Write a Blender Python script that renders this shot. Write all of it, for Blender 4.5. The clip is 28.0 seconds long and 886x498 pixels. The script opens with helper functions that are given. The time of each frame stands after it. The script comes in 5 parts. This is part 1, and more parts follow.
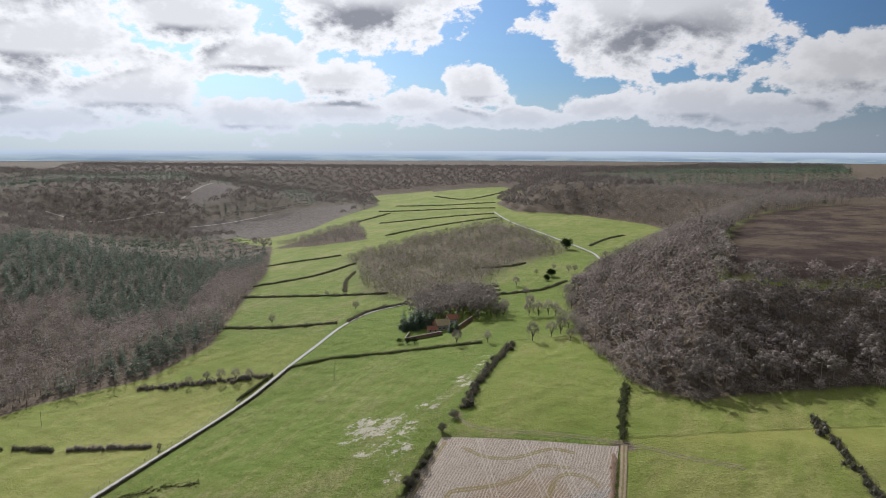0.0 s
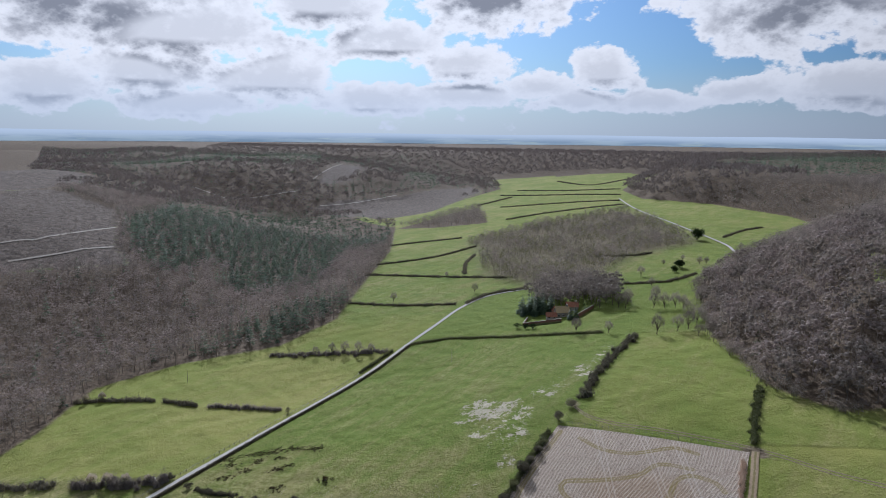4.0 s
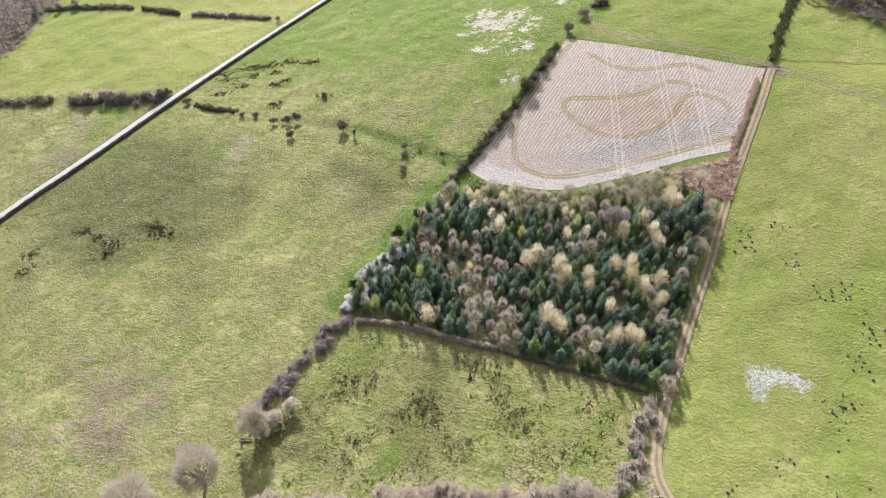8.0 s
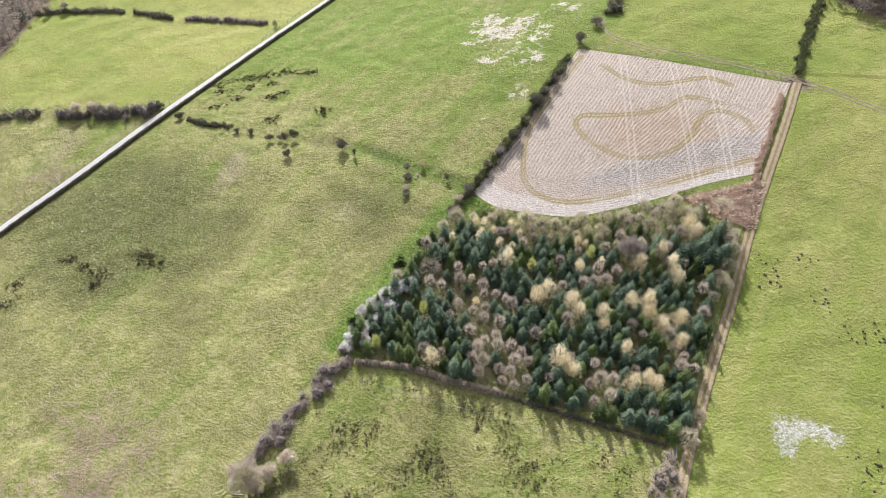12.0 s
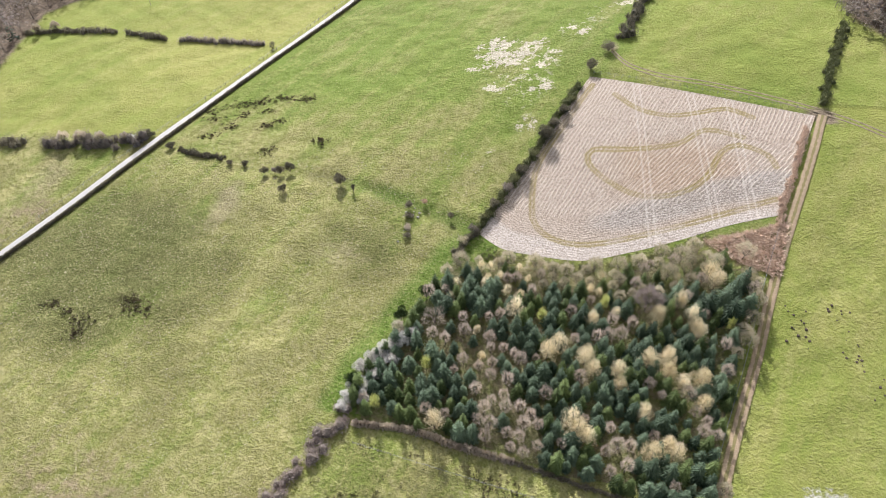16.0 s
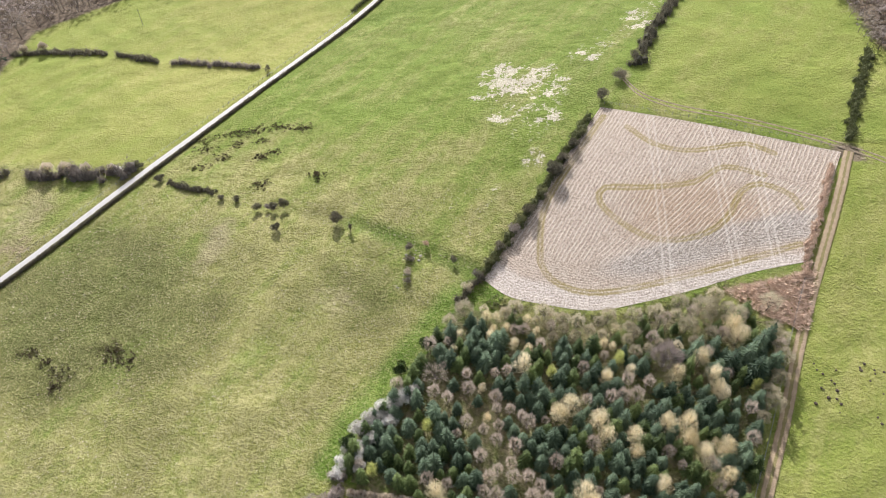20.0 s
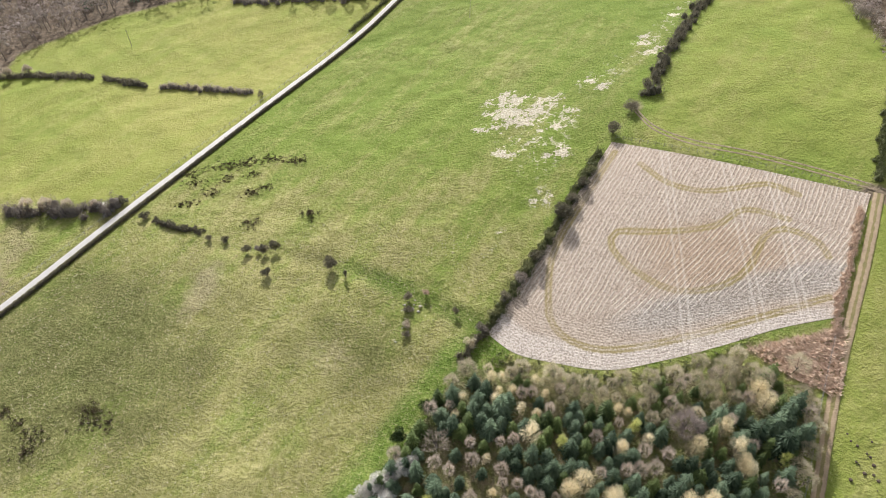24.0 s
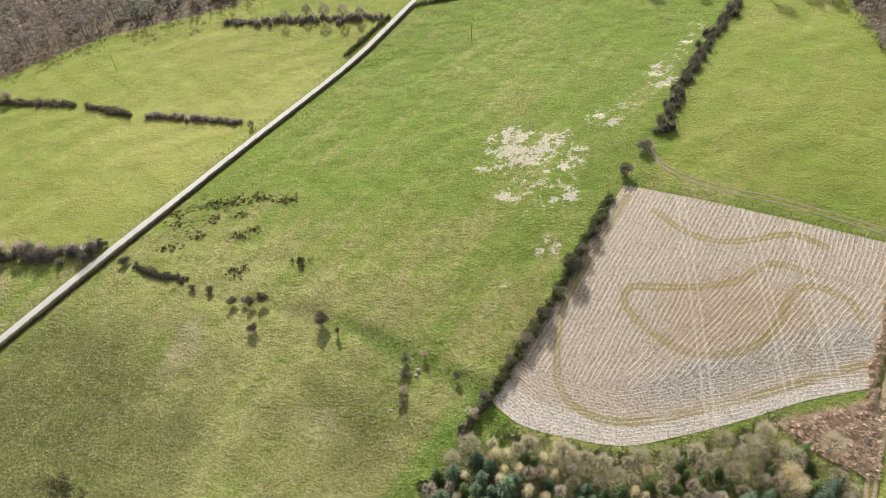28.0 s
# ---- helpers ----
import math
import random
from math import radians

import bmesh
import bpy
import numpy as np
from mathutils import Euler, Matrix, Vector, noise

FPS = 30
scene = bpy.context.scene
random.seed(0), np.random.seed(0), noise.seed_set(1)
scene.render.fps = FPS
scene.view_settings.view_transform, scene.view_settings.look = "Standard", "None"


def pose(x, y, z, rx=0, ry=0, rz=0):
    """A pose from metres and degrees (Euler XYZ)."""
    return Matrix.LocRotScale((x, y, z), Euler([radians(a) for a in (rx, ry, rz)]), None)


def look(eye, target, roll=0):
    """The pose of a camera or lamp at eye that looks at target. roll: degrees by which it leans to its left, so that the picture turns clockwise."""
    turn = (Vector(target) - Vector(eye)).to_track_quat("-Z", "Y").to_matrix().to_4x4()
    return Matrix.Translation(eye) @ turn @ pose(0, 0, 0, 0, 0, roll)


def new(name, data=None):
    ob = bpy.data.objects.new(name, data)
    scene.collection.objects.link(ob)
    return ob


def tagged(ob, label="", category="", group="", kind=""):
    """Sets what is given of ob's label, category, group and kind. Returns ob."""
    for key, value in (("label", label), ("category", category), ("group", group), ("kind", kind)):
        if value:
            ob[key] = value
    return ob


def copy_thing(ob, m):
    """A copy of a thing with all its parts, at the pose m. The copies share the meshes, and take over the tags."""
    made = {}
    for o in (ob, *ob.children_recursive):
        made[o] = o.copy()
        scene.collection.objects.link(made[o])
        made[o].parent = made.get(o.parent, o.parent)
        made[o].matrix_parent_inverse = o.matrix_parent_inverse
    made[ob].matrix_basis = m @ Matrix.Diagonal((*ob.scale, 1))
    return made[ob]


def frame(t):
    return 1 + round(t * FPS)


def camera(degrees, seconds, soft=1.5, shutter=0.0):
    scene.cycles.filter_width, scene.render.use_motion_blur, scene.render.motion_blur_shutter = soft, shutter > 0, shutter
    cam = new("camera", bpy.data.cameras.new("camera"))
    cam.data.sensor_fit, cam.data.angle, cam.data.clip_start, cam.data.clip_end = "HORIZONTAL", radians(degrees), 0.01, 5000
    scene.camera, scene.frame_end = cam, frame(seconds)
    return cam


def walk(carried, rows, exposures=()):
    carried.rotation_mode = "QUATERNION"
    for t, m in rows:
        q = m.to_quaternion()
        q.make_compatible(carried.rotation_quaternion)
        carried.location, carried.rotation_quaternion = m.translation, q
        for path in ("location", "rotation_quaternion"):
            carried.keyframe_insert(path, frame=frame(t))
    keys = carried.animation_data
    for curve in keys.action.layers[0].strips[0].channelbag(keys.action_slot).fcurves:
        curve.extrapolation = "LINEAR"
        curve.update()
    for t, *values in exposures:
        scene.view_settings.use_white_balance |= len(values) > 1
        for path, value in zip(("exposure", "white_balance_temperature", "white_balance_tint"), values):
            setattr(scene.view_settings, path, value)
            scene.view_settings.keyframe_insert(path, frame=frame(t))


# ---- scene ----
cam = camera(68.7, 28.0, soft=0.8)
METRES, EYE, TILT, LEAN, TURN = 100.0, 118.0, -8.6, -0.2, 0.0
ROWS = [
    (0.0, 0.0, 0.0, 0.0, 0.0, 0.0, -0.0),
    (0.5, -0.0039, -0.001, -0.0004, 5.3, 3.68, -0.95),
    (1.0, -0.0063, -0.0043, 0.0001, 8.12, 5.0, -1.38),
    (1.5, -0.0074, -0.0049, -0.0003, 9.43, 5.48, -1.66),
    (2.0, -0.0073, -0.0036, -0.0005, 9.97, 5.75, -1.75),
    (2.5, -0.0075, -0.0018, -0.0004, 10.24, 5.92, -1.82),
    (4.5, -0.0147, 0.026, -0.0018, 10.56, -6.72, -2.03),
    (5.0, -0.0154, 0.0453, 0.0014, 10.59, -12.5, -2.02),
    (5.5, -0.0194, 0.0615, 0.0029, 10.59, -18.02, -2.07),
    (6.0, -0.0226, 0.0761, 0.0084, 10.6, -24.4, -2.05),
    (6.5, -0.0255, 0.0963, 0.0152, 10.62, -30.44, -1.95),
    (7.0, -0.0287, 0.1184, 0.0222, 10.64, -31.5, -1.89),
    (7.5, -0.0325, 0.1358, 0.0249, 10.65, -31.78, -1.88),
    (8.0, -0.0363, 0.1519, 0.0273, 10.66, -36.44, -1.86),
    (8.5, -0.0397, 0.176, 0.0366, 10.66, -39.24, -1.73),
    (9.0, -0.0434, 0.1954, 0.0411, 10.67, -39.35, -1.7),
    (9.5, -0.0481, 0.2143, 0.0457, 10.71, -39.38, -1.7),
    (10.0, -0.0522, 0.2336, 0.0504, 10.75, -39.26, -1.68),
    (10.5, -0.0574, 0.253, 0.0554, 10.79, -38.59, -1.68),
    (11.0, -0.0616, 0.2713, 0.0592, 10.83, -37.96, -1.66),
    (11.5, -0.0647, 0.2894, 0.0628, 10.89, -37.86, -1.61),
    (12.0, -0.0681, 0.3082, 0.0673, 10.95, -37.83, -1.57),
    (12.5, -0.0719, 0.3269, 0.0712, 10.99, -37.81, -1.56),
    (14.5, -0.0881, 0.4045, 0.0819, 11.14, -37.73, -1.5),
    (15.0, -0.0921, 0.4234, 0.0851, 11.17, -37.71, -1.49),
    (15.5, -0.0958, 0.4422, 0.088, 11.2, -37.69, -1.48),
    (16.0, -0.1, 0.461, 0.0919, 11.22, -37.69, -1.47),
    (16.5, -0.1033, 0.4797, 0.0945, 11.26, -37.66, -1.45),
    (17.0, -0.1073, 0.4981, 0.0976, 11.29, -37.63, -1.44),
    (17.5, -0.1113, 0.5166, 0.1008, 11.32, -37.61, -1.42),
    (18.0, -0.1152, 0.535, 0.1035, 11.35, -37.6, -1.42),
    (18.5, -0.1191, 0.5537, 0.1071, 11.37, -37.61, -1.4),
    (19.0, -0.1233, 0.5729, 0.1106, 11.38, -37.61, -1.39),
    (19.5, -0.127, 0.5923, 0.114, 11.39, -37.57, -1.38),
    (20.0, -0.1311, 0.6114, 0.1173, 11.4, -37.53, -1.38),
    (20.5, -0.1349, 0.631, 0.1208, 11.42, -37.51, -1.38),
    (21.0, -0.1389, 0.6506, 0.1243, 11.44, -37.49, -1.36),
    (21.5, -0.1429, 0.6698, 0.1274, 11.46, -37.48, -1.36),
    (23.5, -0.1594, 0.7522, 0.1426, 11.49, -37.54, -1.3),
    (24.0, -0.1633, 0.7731, 0.1461, 11.52, -37.53, -1.29),
    (24.5, -0.1678, 0.7938, 0.1497, 11.52, -37.53, -1.28),
    (25.0, -0.1721, 0.8133, 0.1531, 11.53, -37.54, -1.28),
    (25.5, -0.1761, 0.8353, 0.1567, 11.54, -37.53, -1.29),
    (26.0, -0.1808, 0.8583, 0.1615, 11.53, -37.51, -1.32),
    (26.5, -0.1855, 0.8813, 0.1659, 11.53, -37.49, -1.31),
    (27.0, -0.1902, 0.9033, 0.1695, 11.53, -37.48, -1.3),
    (27.5, -0.1953, 0.9249, 0.1734, 11.52, -37.5, -1.3),
    (28.0, -0.1998, 0.9463, 0.1772, 11.52, -37.5, -1.32),
]
EXPOSURES = [(0.0, 0.06, 5850, 12), (0.8, -0.15, 5750, 13), (1.5, -0.25, 5600, 13), (2.5, -0.25, 5600, 13), (4.5, 0.05, 5250, 15), (5.0, 0.85, 5150, 19), (6.0, 1.15, 5500, 18),
             (8.0, 1.02, 5700, 16), (14.0, 1.04, 5900, 15), (25.0, 0.88, 6200, 12), (28.0, 0.77, 6350, 8)]
walk(cam, [(t, pose(0, 0, EYE, TILT, LEAN, TURN) @ pose(METRES * x, METRES * y, METRES * z, 90 + pitch, roll, yaw)) for t, x, y, z, yaw, pitch, roll in ROWS], EXPOSURES)

# ---- world and sun ----
SUN_AZIMUTH, SUN_HEIGHT = radians(22), radians(32)   # azimuth counted from straight ahead towards the left
sun_from = Vector((-math.sin(SUN_AZIMUTH) * math.cos(SUN_HEIGHT), math.cos(SUN_AZIMUTH) * math.cos(SUN_HEIGHT), math.sin(SUN_HEIGHT)))


class Net:
    """A short way to write node trees."""

    def __init__(self, tree):
        self.tree = tree
        tree.nodes.clear()

    def node(self, kind, ins=None, **props):
        n = self.tree.nodes.new(kind)
        for k, v in props.items():
            setattr(n, k, v)
        for k, v in (ins or {}).items():
            self.plug(n.inputs[k], v)
        return n

    def plug(self, socket, v):
        if isinstance(v, bpy.types.NodeSocket):
            self.tree.links.new(v, socket)
        elif isinstance(v, (tuple, list)) and len(v) == 3 and socket.type == "RGBA":
            socket.default_value = (*v, 1)
        else:
            socket.default_value = v

    def math(self, op, a, b=0.0, clamp=False):
        return self.node("ShaderNodeMath", {0: a, 1: b}, operation=op, use_clamp=clamp).outputs[0]

    def vmath(self, op, a, b=(0, 0, 0)):
        return self.node("ShaderNodeVectorMath", {0: a, 1: b}, operation=op).outputs[0]

    def noise(self, vec, scale, detail=3.0, rough=0.55, distort=0.0):
        return self.node("ShaderNodeTexNoise", {"Vector": vec, "Scale": scale, "Detail": detail, "Roughness": rough, "Distortion": distort}).outputs["Fac"]

    def span(self, v, lo, hi, a=0.0, b=1.0):
        return self.node("ShaderNodeMapRange", {0: v, 1: lo, 2: hi, 3: a, 4: b}, interpolation_type="SMOOTHSTEP").outputs[0]

    def mix(self, f, a, b, blend="MIX"):
        n = self.node("ShaderNodeMix", data_type="RGBA", blend_type=blend)
        self.plug(n.inputs[0], f), self.plug(n.inputs[6], a), self.plug(n.inputs[7], b)
        return n.outputs[2]

    def attr(self, name):
        return self.node("ShaderNodeAttribute", attribute_name=name).outputs["Fac"]

    def place(self):
        return self.node("ShaderNodeTexCoord").outputs["Object"]


world = bpy.data.worlds.new("sky")
scene.world = world
world.use_nodes = True
w = Net(world.node_tree)
sky = w.node("ShaderNodeTexSky", sky_type="NISHITA", sun_disc=False, sun_elevation=SUN_HEIGHT, sun_rotation=-SUN_AZIMUTH, altitude=200.0, dust_density=1.5).outputs[0]
way = w.node("ShaderNodeTexCoord").outputs["Generated"]
split = w.node("ShaderNodeSeparateXYZ", {0: way})
up = w.math("MAXIMUM", split.outputs[2], 0.0)
round_about = w.math("ARCTAN2", split.outputs[0], split.outputs[1])
rise_of = w.math("ARCSINE", up)
# cumulus heaps: bearing, height, half width, half height, in radians
HEAPS = [(-0.691, 0.186, 0.262, 0.096), (-0.434, 0.262, 0.122, 0.074), (-0.113, 0.221, 0.174, 0.092), (0.31, 0.196, 0.205, 0.105), (-0.369, 0.183, 0.122, 0.052),
         (-0.146, 0.104, 0.092, 0.035), (0.057, 0.095, 0.065, 0.039), (-0.043, 0.07, 0.065, 0.028), (0.237, 0.063, 0.083, 0.022), (0.353, 0.068, 0.105, 0.037),
         (-0.618, 0.083, 0.109, 0.039), (-0.435, 0.078, 0.113, 0.039), (-0.725, 0.059, 0.113, 0.037), (-0.293, 0.051, 0.113, 0.028), (-0.553, 0.038, 0.148, 0.024), (0.115, 0.049, 0.105, 0.019),
         (-0.56, 0.135, 0.20, 0.055), (-0.27, 0.135, 0.11, 0.036), (-0.72, 0.27, 0.14, 0.06), (-0.55, 0.235, 0.12, 0.05), (0.02, 0.05, 0.12, 0.02), (-0.15, 0.06, 0.09, 0.022), (0.56, 0.105, 0.13, 0.05), (0.45, 0.055, 0.12, 0.03)]
flat_at = w.node("ShaderNodeCombineXYZ", {0: round_about, 1: rise_of, 2: 0.0}).outputs[0]
curl_at = w.vmath("MULTIPLY", flat_at, (5.0, 7.5, 0.0))
ragged = w.noise(curl_at, 1.7, 9.0, 0.60, 0.3)
puffs = w.node("ShaderNodeTexVoronoi", {"Vector": curl_at, "Scale": 4.6, "Detail": 4.0, "Roughness": 0.6}, feature="SMOOTH_F1").outputs["Distance"]
texture = w.math("SUBTRACT", w.math("MULTIPLY", w.math("SUBTRACT", ragged, 0.5), 2.0), w.math("MULTIPLY", w.math("SUBTRACT", puffs, 0.35), 0.75))
wide_cover = w.noise(curl_at, 0.42, 2.0, 0.5)


def heaps_at(rise):
    best = w.math("SUBTRACT", w.math("MULTIPLY", wide_cover, 2.2), w.math("ADD", 1.35, w.span(rise_of, 0.36, 0.5, 0.0, -0.55)))
    for a, b, wide, tall in HEAPS:
        off = w.vmath("MULTIPLY", w.vmath("SUBTRACT", flat_at, (a, b - rise, 0)), (1 / wide, 1 / tall, 0))
        best = w.math("MAXIMUM", best, w.math("SUBTRACT", 1.0, w.node("ShaderNodeVectorMath", {0: off}, operation="LENGTH").outputs["Value"]))
    return best


here, higher = heaps_at(0.0), heaps_at(0.03)
depth = w.math("ADD", w.math("ADD", here, 0.34), w.math("MULTIPLY", texture, 0.75))
cover = w.span(depth, 0.02, 0.20)
under = w.span(w.math("ADD", w.math("SUBTRACT", higher, here), w.math("MULTIPLY", texture, -0.16)), -0.12, 0.26)
core = w.math("MULTIPLY", w.span(depth, 0.2, 0.75), w.math("ADD", w.math("MULTIPLY", under, 0.75), w.span(texture, 0.2, -0.3, 0.0, 0.3)), True)
cloud = w.mix(core, (7.2, 6.9, 6.5), (2.2, 2.2, 2.3))
both = w.mix(cover, w.mix(1.0, sky, (0.29, 0.42, 0.57), "MULTIPLY"), cloud)
haze = w.span(up, 0.0, 0.11, 1.0, 0.0)
both = w.mix(w.math("MULTIPLY", haze, 0.72), both, (4.3, 4.7, 5.2))
toward = w.node("ShaderNodeVectorMath", {0: way, 1: tuple(sun_from)}, operation="DOT_PRODUCT").outputs["Value"]
glare = w.span(toward, 0.3, 1.0, 1.0, 2.3)
both = w.node("ShaderNodeVectorMath", {0: both, 1: w.node("ShaderNodeCombineXYZ", {0: glare, 1: glare, 2: glare}).outputs[0]}, operation="MULTIPLY").outputs[0]
back = w.node("ShaderNodeBackground", {"Color": both, "Strength": 0.06}).outputs[0]
w.tree.links.new(back, w.node("ShaderNodeOutputWorld").inputs[0])

sun = new("sun", bpy.data.lights.new("sun", "SUN"))
sun.data.energy, sun.data.angle, sun.data.color = 5.0, radians(0.55), (1.0, 0.955, 0.88)
sun.matrix_world = look(sun_from * 1000, (0, 0, 0))


# ---- materials ----
def material(name):
    m = bpy.data.materials.new(name)
    m.use_nodes = True
    return m, Net(m.node_tree)


def finish(n, colour, rough=0.9, bump=None, depth=0.3, translucent=0.0, spec=0.2):
    ins = {"Base Color": colour, "Roughness": rough, "Specular IOR Level": spec}
    if bump is not None:
        ins["Normal"] = n.node("ShaderNodeBump", {"Height": bump, "Distance": depth, "Strength": 1.0}).outputs[0]
    s = n.node("ShaderNodeBsdfPrincipled", ins).outputs[0]
    if translucent:
        t = n.node("ShaderNodeBsdfTranslucent", {"Color": colour}).outputs[0]
        s = n.node("ShaderNodeMixShader", {0: translucent, 1: s, 2: t}).outputs[0]
    n.tree.links.new(s, n.node("ShaderNodeOutputMaterial").inputs[0])


def foliage(name, dark, light, translucent=0.25, rough=0.85):
    """Leaves or twigs: each sprig its own shade, each tree its own tint."""
    m, n = material(name)
    r = n.node("ShaderNodeNewGeometry").outputs["Random Per Island"]
    t = n.node("ShaderNodeObjectInfo").outputs["Random"]
    t = n.math("FRACT", n.math("ADD", t, n.attr("tint")))
    f = n.math("ADD", n.math("MULTIPLY", r, 0.42), n.math("MULTIPLY", t, 0.58))
    finish(n, n.mix(f, dark, light), rough, translucent=translucent)
    return m


def plain(name, a, b, scale=1.0, rough=0.85, bump=0.1, spec=0.2):
    m, n = material(name)
    p = n.place()
    f = n.noise(p, scale, 5.0, 0.6)
    g = n.noise(p, scale * 7, 3.0)
    f = n.math("ADD", n.math("MULTIPLY", f, 0.65), n.math("MULTIPLY", g, 0.35))
    finish(n, n.mix(n.span(f, 0.3, 0.7), a, b), rough, g, bump, spec=spec)
    return m


BARK = plain("bark", (0.09, 0.07, 0.055), (0.2, 0.17, 0.14), 2.0)
SPRUCE = foliage("spruce_needles", (0.018, 0.038, 0.018), (0.205, 0.275, 0.165), 0.42, 0.6)
GREEN_FIR = foliage("fir_needles", (0.02, 0.04, 0.011), (0.205, 0.265, 0.085), 0.42, 0.6)
LARCH = foliage("larch_twigs", (0.66, 0.54, 0.31), (0.88, 0.79, 0.56), 0.55)
LARCH_GREEN = foliage("larch_buds", (0.36, 0.38, 0.10), (0.55, 0.56, 0.2), 0.4)
TWIGS = foliage("bare_twigs", (0.135, 0.116, 0.096), (0.42, 0.36, 0.305), 0.38)
TWIGS_PALE = foliage("pale_twigs", (0.38, 0.32, 0.24), (0.68, 0.59, 0.47), 0.38)
TWIGS_WILLOW = foliage("willow_twigs", (0.34, 0.30, 0.20), (0.64, 0.57, 0.41), 0.4)
TWIGS_PINK = foliage("purple_twigs", (0.18, 0.148, 0.13), (0.46, 0.385, 0.34), 0.42)
TWIGS_BIRCH = foliage("birch_twigs", (0.33, 0.27, 0.215), (0.68, 0.575, 0.465), 0.4)
TWIGS_FAR = foliage("distant_twigs", (0.14, 0.118, 0.105), (0.26, 0.22, 0.195), 0.3)
BLOSSOM = foliage("blackthorn_blossom", (0.46, 0.43, 0.38), (0.88, 0.86, 0.82), 0.4)
HEDGE = foliage("hedge_twigs", (0.07, 0.066, 0.042), (0.29, 0.255, 0.18), 0.28)
HEDGE_GREEN = foliage("hedge_leaves", (0.06, 0.075, 0.026), (0.27, 0.265, 0.13), 0.3)
IVY = foliage("ivy_leaves", (0.015, 0.03, 0.008), (0.05, 0.075, 0.02), 0.1)
GORSE = foliage("scrub_leaves", (0.10, 0.11, 0.04), (0.24, 0.23, 0.11), 0.25)
RUSH = foliage("rush_stems", (0.04, 0.034, 0.018), (0.15, 0.115, 0.065), 0.1)
BRACKEN = foliage("dead_bracken", (0.40, 0.28, 0.20), (0.80, 0.65, 0.51), 0.35)
WOOD_GREY = plain("weathered_wood", (0.16, 0.14, 0.115), (0.32, 0.29, 0.25), 6.0)
STONE = plain("limestone", (0.24, 0.22, 0.18), (0.48, 0.45, 0.38), 1.5, bump=0.2)
WIRE = plain("fence_wire", (0.2, 0.2, 0.2), (0.3, 0.3, 0.3), 5.0, 0.5)
SOIL = plain("molehill_soil", (0.05, 0.037, 0.025), (0.11, 0.085, 0.06), 3.0)
ROOF = plain("red_pantiles", (0.24, 0.10, 0.06), (0.40, 0.19, 0.12), 1.2)
GLASS = plain("window_glass", (0.02, 0.025, 0.03), (0.03, 0.035, 0.04), 1.0, 0.1, 0.0, 0.6)
PAINT = plain("white_paint", (0.7, 0.7, 0.68), (0.82, 0.82, 0.8), 2.0, 0.5)
BRICK = plain("red_brick", (0.22, 0.11, 0.075), (0.36, 0.20, 0.14), 3.0)
THATCH = plain("straw_thatch", (0.38, 0.29, 0.15), (0.55, 0.43, 0.25), 2.0)

# ground: pasture, with woodland floor, moor, pale and worn places
m_ground, n = material("pasture")
p = n.place()
wide, mid, small, grain = n.noise(p, 0.013, 4.0, 0.6), n.noise(p, 0.07, 4.0, 0.6), n.noise(p, 0.5, 4.0, 0.65), n.noise(p, 2.4, 3.0, 0.7)
tone, rough_at = n.attr("tone"), n.attr("rough")
green = n.mix(n.span(mid, 0.3, 0.7), (0.128, 0.172, 0.030), (0.195, 0.235, 0.05))
dry = n.mix(n.span(small, 0.3, 0.7), (0.205, 0.20, 0.062), (0.305, 0.282, 0.118))
sweep = n.noise(n.vmath("MULTIPLY", n.node("ShaderNodeMapping", {0: p, 2: (0, 0, radians(24))}).outputs[0], (0.16, 0.022, 0.1)), 1.0, 4.0, 0.6)
f = n.math("ADD", n.math("ADD", n.math("MULTIPLY", wide, 0.9), n.math("MULTIPLY", mid, 0.5)), n.math("MULTIPLY", small, 0.35))
f = n.math("ADD", n.math("ADD", f, n.math("MULTIPLY", n.math("SUBTRACT", sweep, 0.5), 1.1)), tone)
grass = n.mix(n.span(f, 0.62, 1.12), green, dry)
grass = n.mix(n.math("MULTIPLY", n.attr("yellow"), n.span(mid, 0.25, 0.7, 0.65, 1.0)), grass, n.mix(n.span(wide, 0.35, 0.65), (0.18, 0.205, 0.04), (0.265, 0.265, 0.068)))
speck = n.math("ADD", n.math("MULTIPLY", n.noise(p, 1.5, 4.0, 0.75), 0.8), n.math("MULTIPLY", n.noise(p, 0.33, 4.0, 0.7), 0.2))
# dark olive colour for mossy turf and for painted cloud shade
moss_shade = n.mix(small, (0.06, 0.075, 0.018), (0.115, 0.115, 0.04))
grass = n.mix(n.span(n.math("ADD", n.attr("moss_shade"), n.math("ADD", n.math("MULTIPLY", mid, 0.5), n.math("MULTIPLY", small, 0.25))), 0.55, 0.95, 0.0, 0.75), grass, moss_shade)
even = n.math("SUBTRACT", 1.0, n.math("MULTIPLY", n.attr("yellow"), 0.75), True)
lush = n.math("MULTIPLY", n.span(n.math("ADD", n.attr("lush"), n.math("MULTIPLY", mid, 0.5)), 0.4, 0.9), 0.85)
grass = n.mix(lush, grass, n.mix(n.span(small, 0.3, 0.7), (0.075, 0.14, 0.016), (0.135, 0.205, 0.03)))
grass = n.mix(n.math("MULTIPLY", n.span(n.math("ADD", n.attr("dead"), n.math("MULTIPLY", n.math("ADD", mid, small), 0.4)), 0.55, 0.95), 0.7), grass, n.mix(n.span(grain, 0.3, 0.7), (0.20, 0.165, 0.085), (0.36, 0.31, 0.19)))
grass = n.mix(n.math("MULTIPLY", n.span(speck, 0.38, 0.48, 0.55, 0.0), even), grass, n.mix(1.0, grass, (0.42, 0.46, 0.38), "MULTIPLY"))
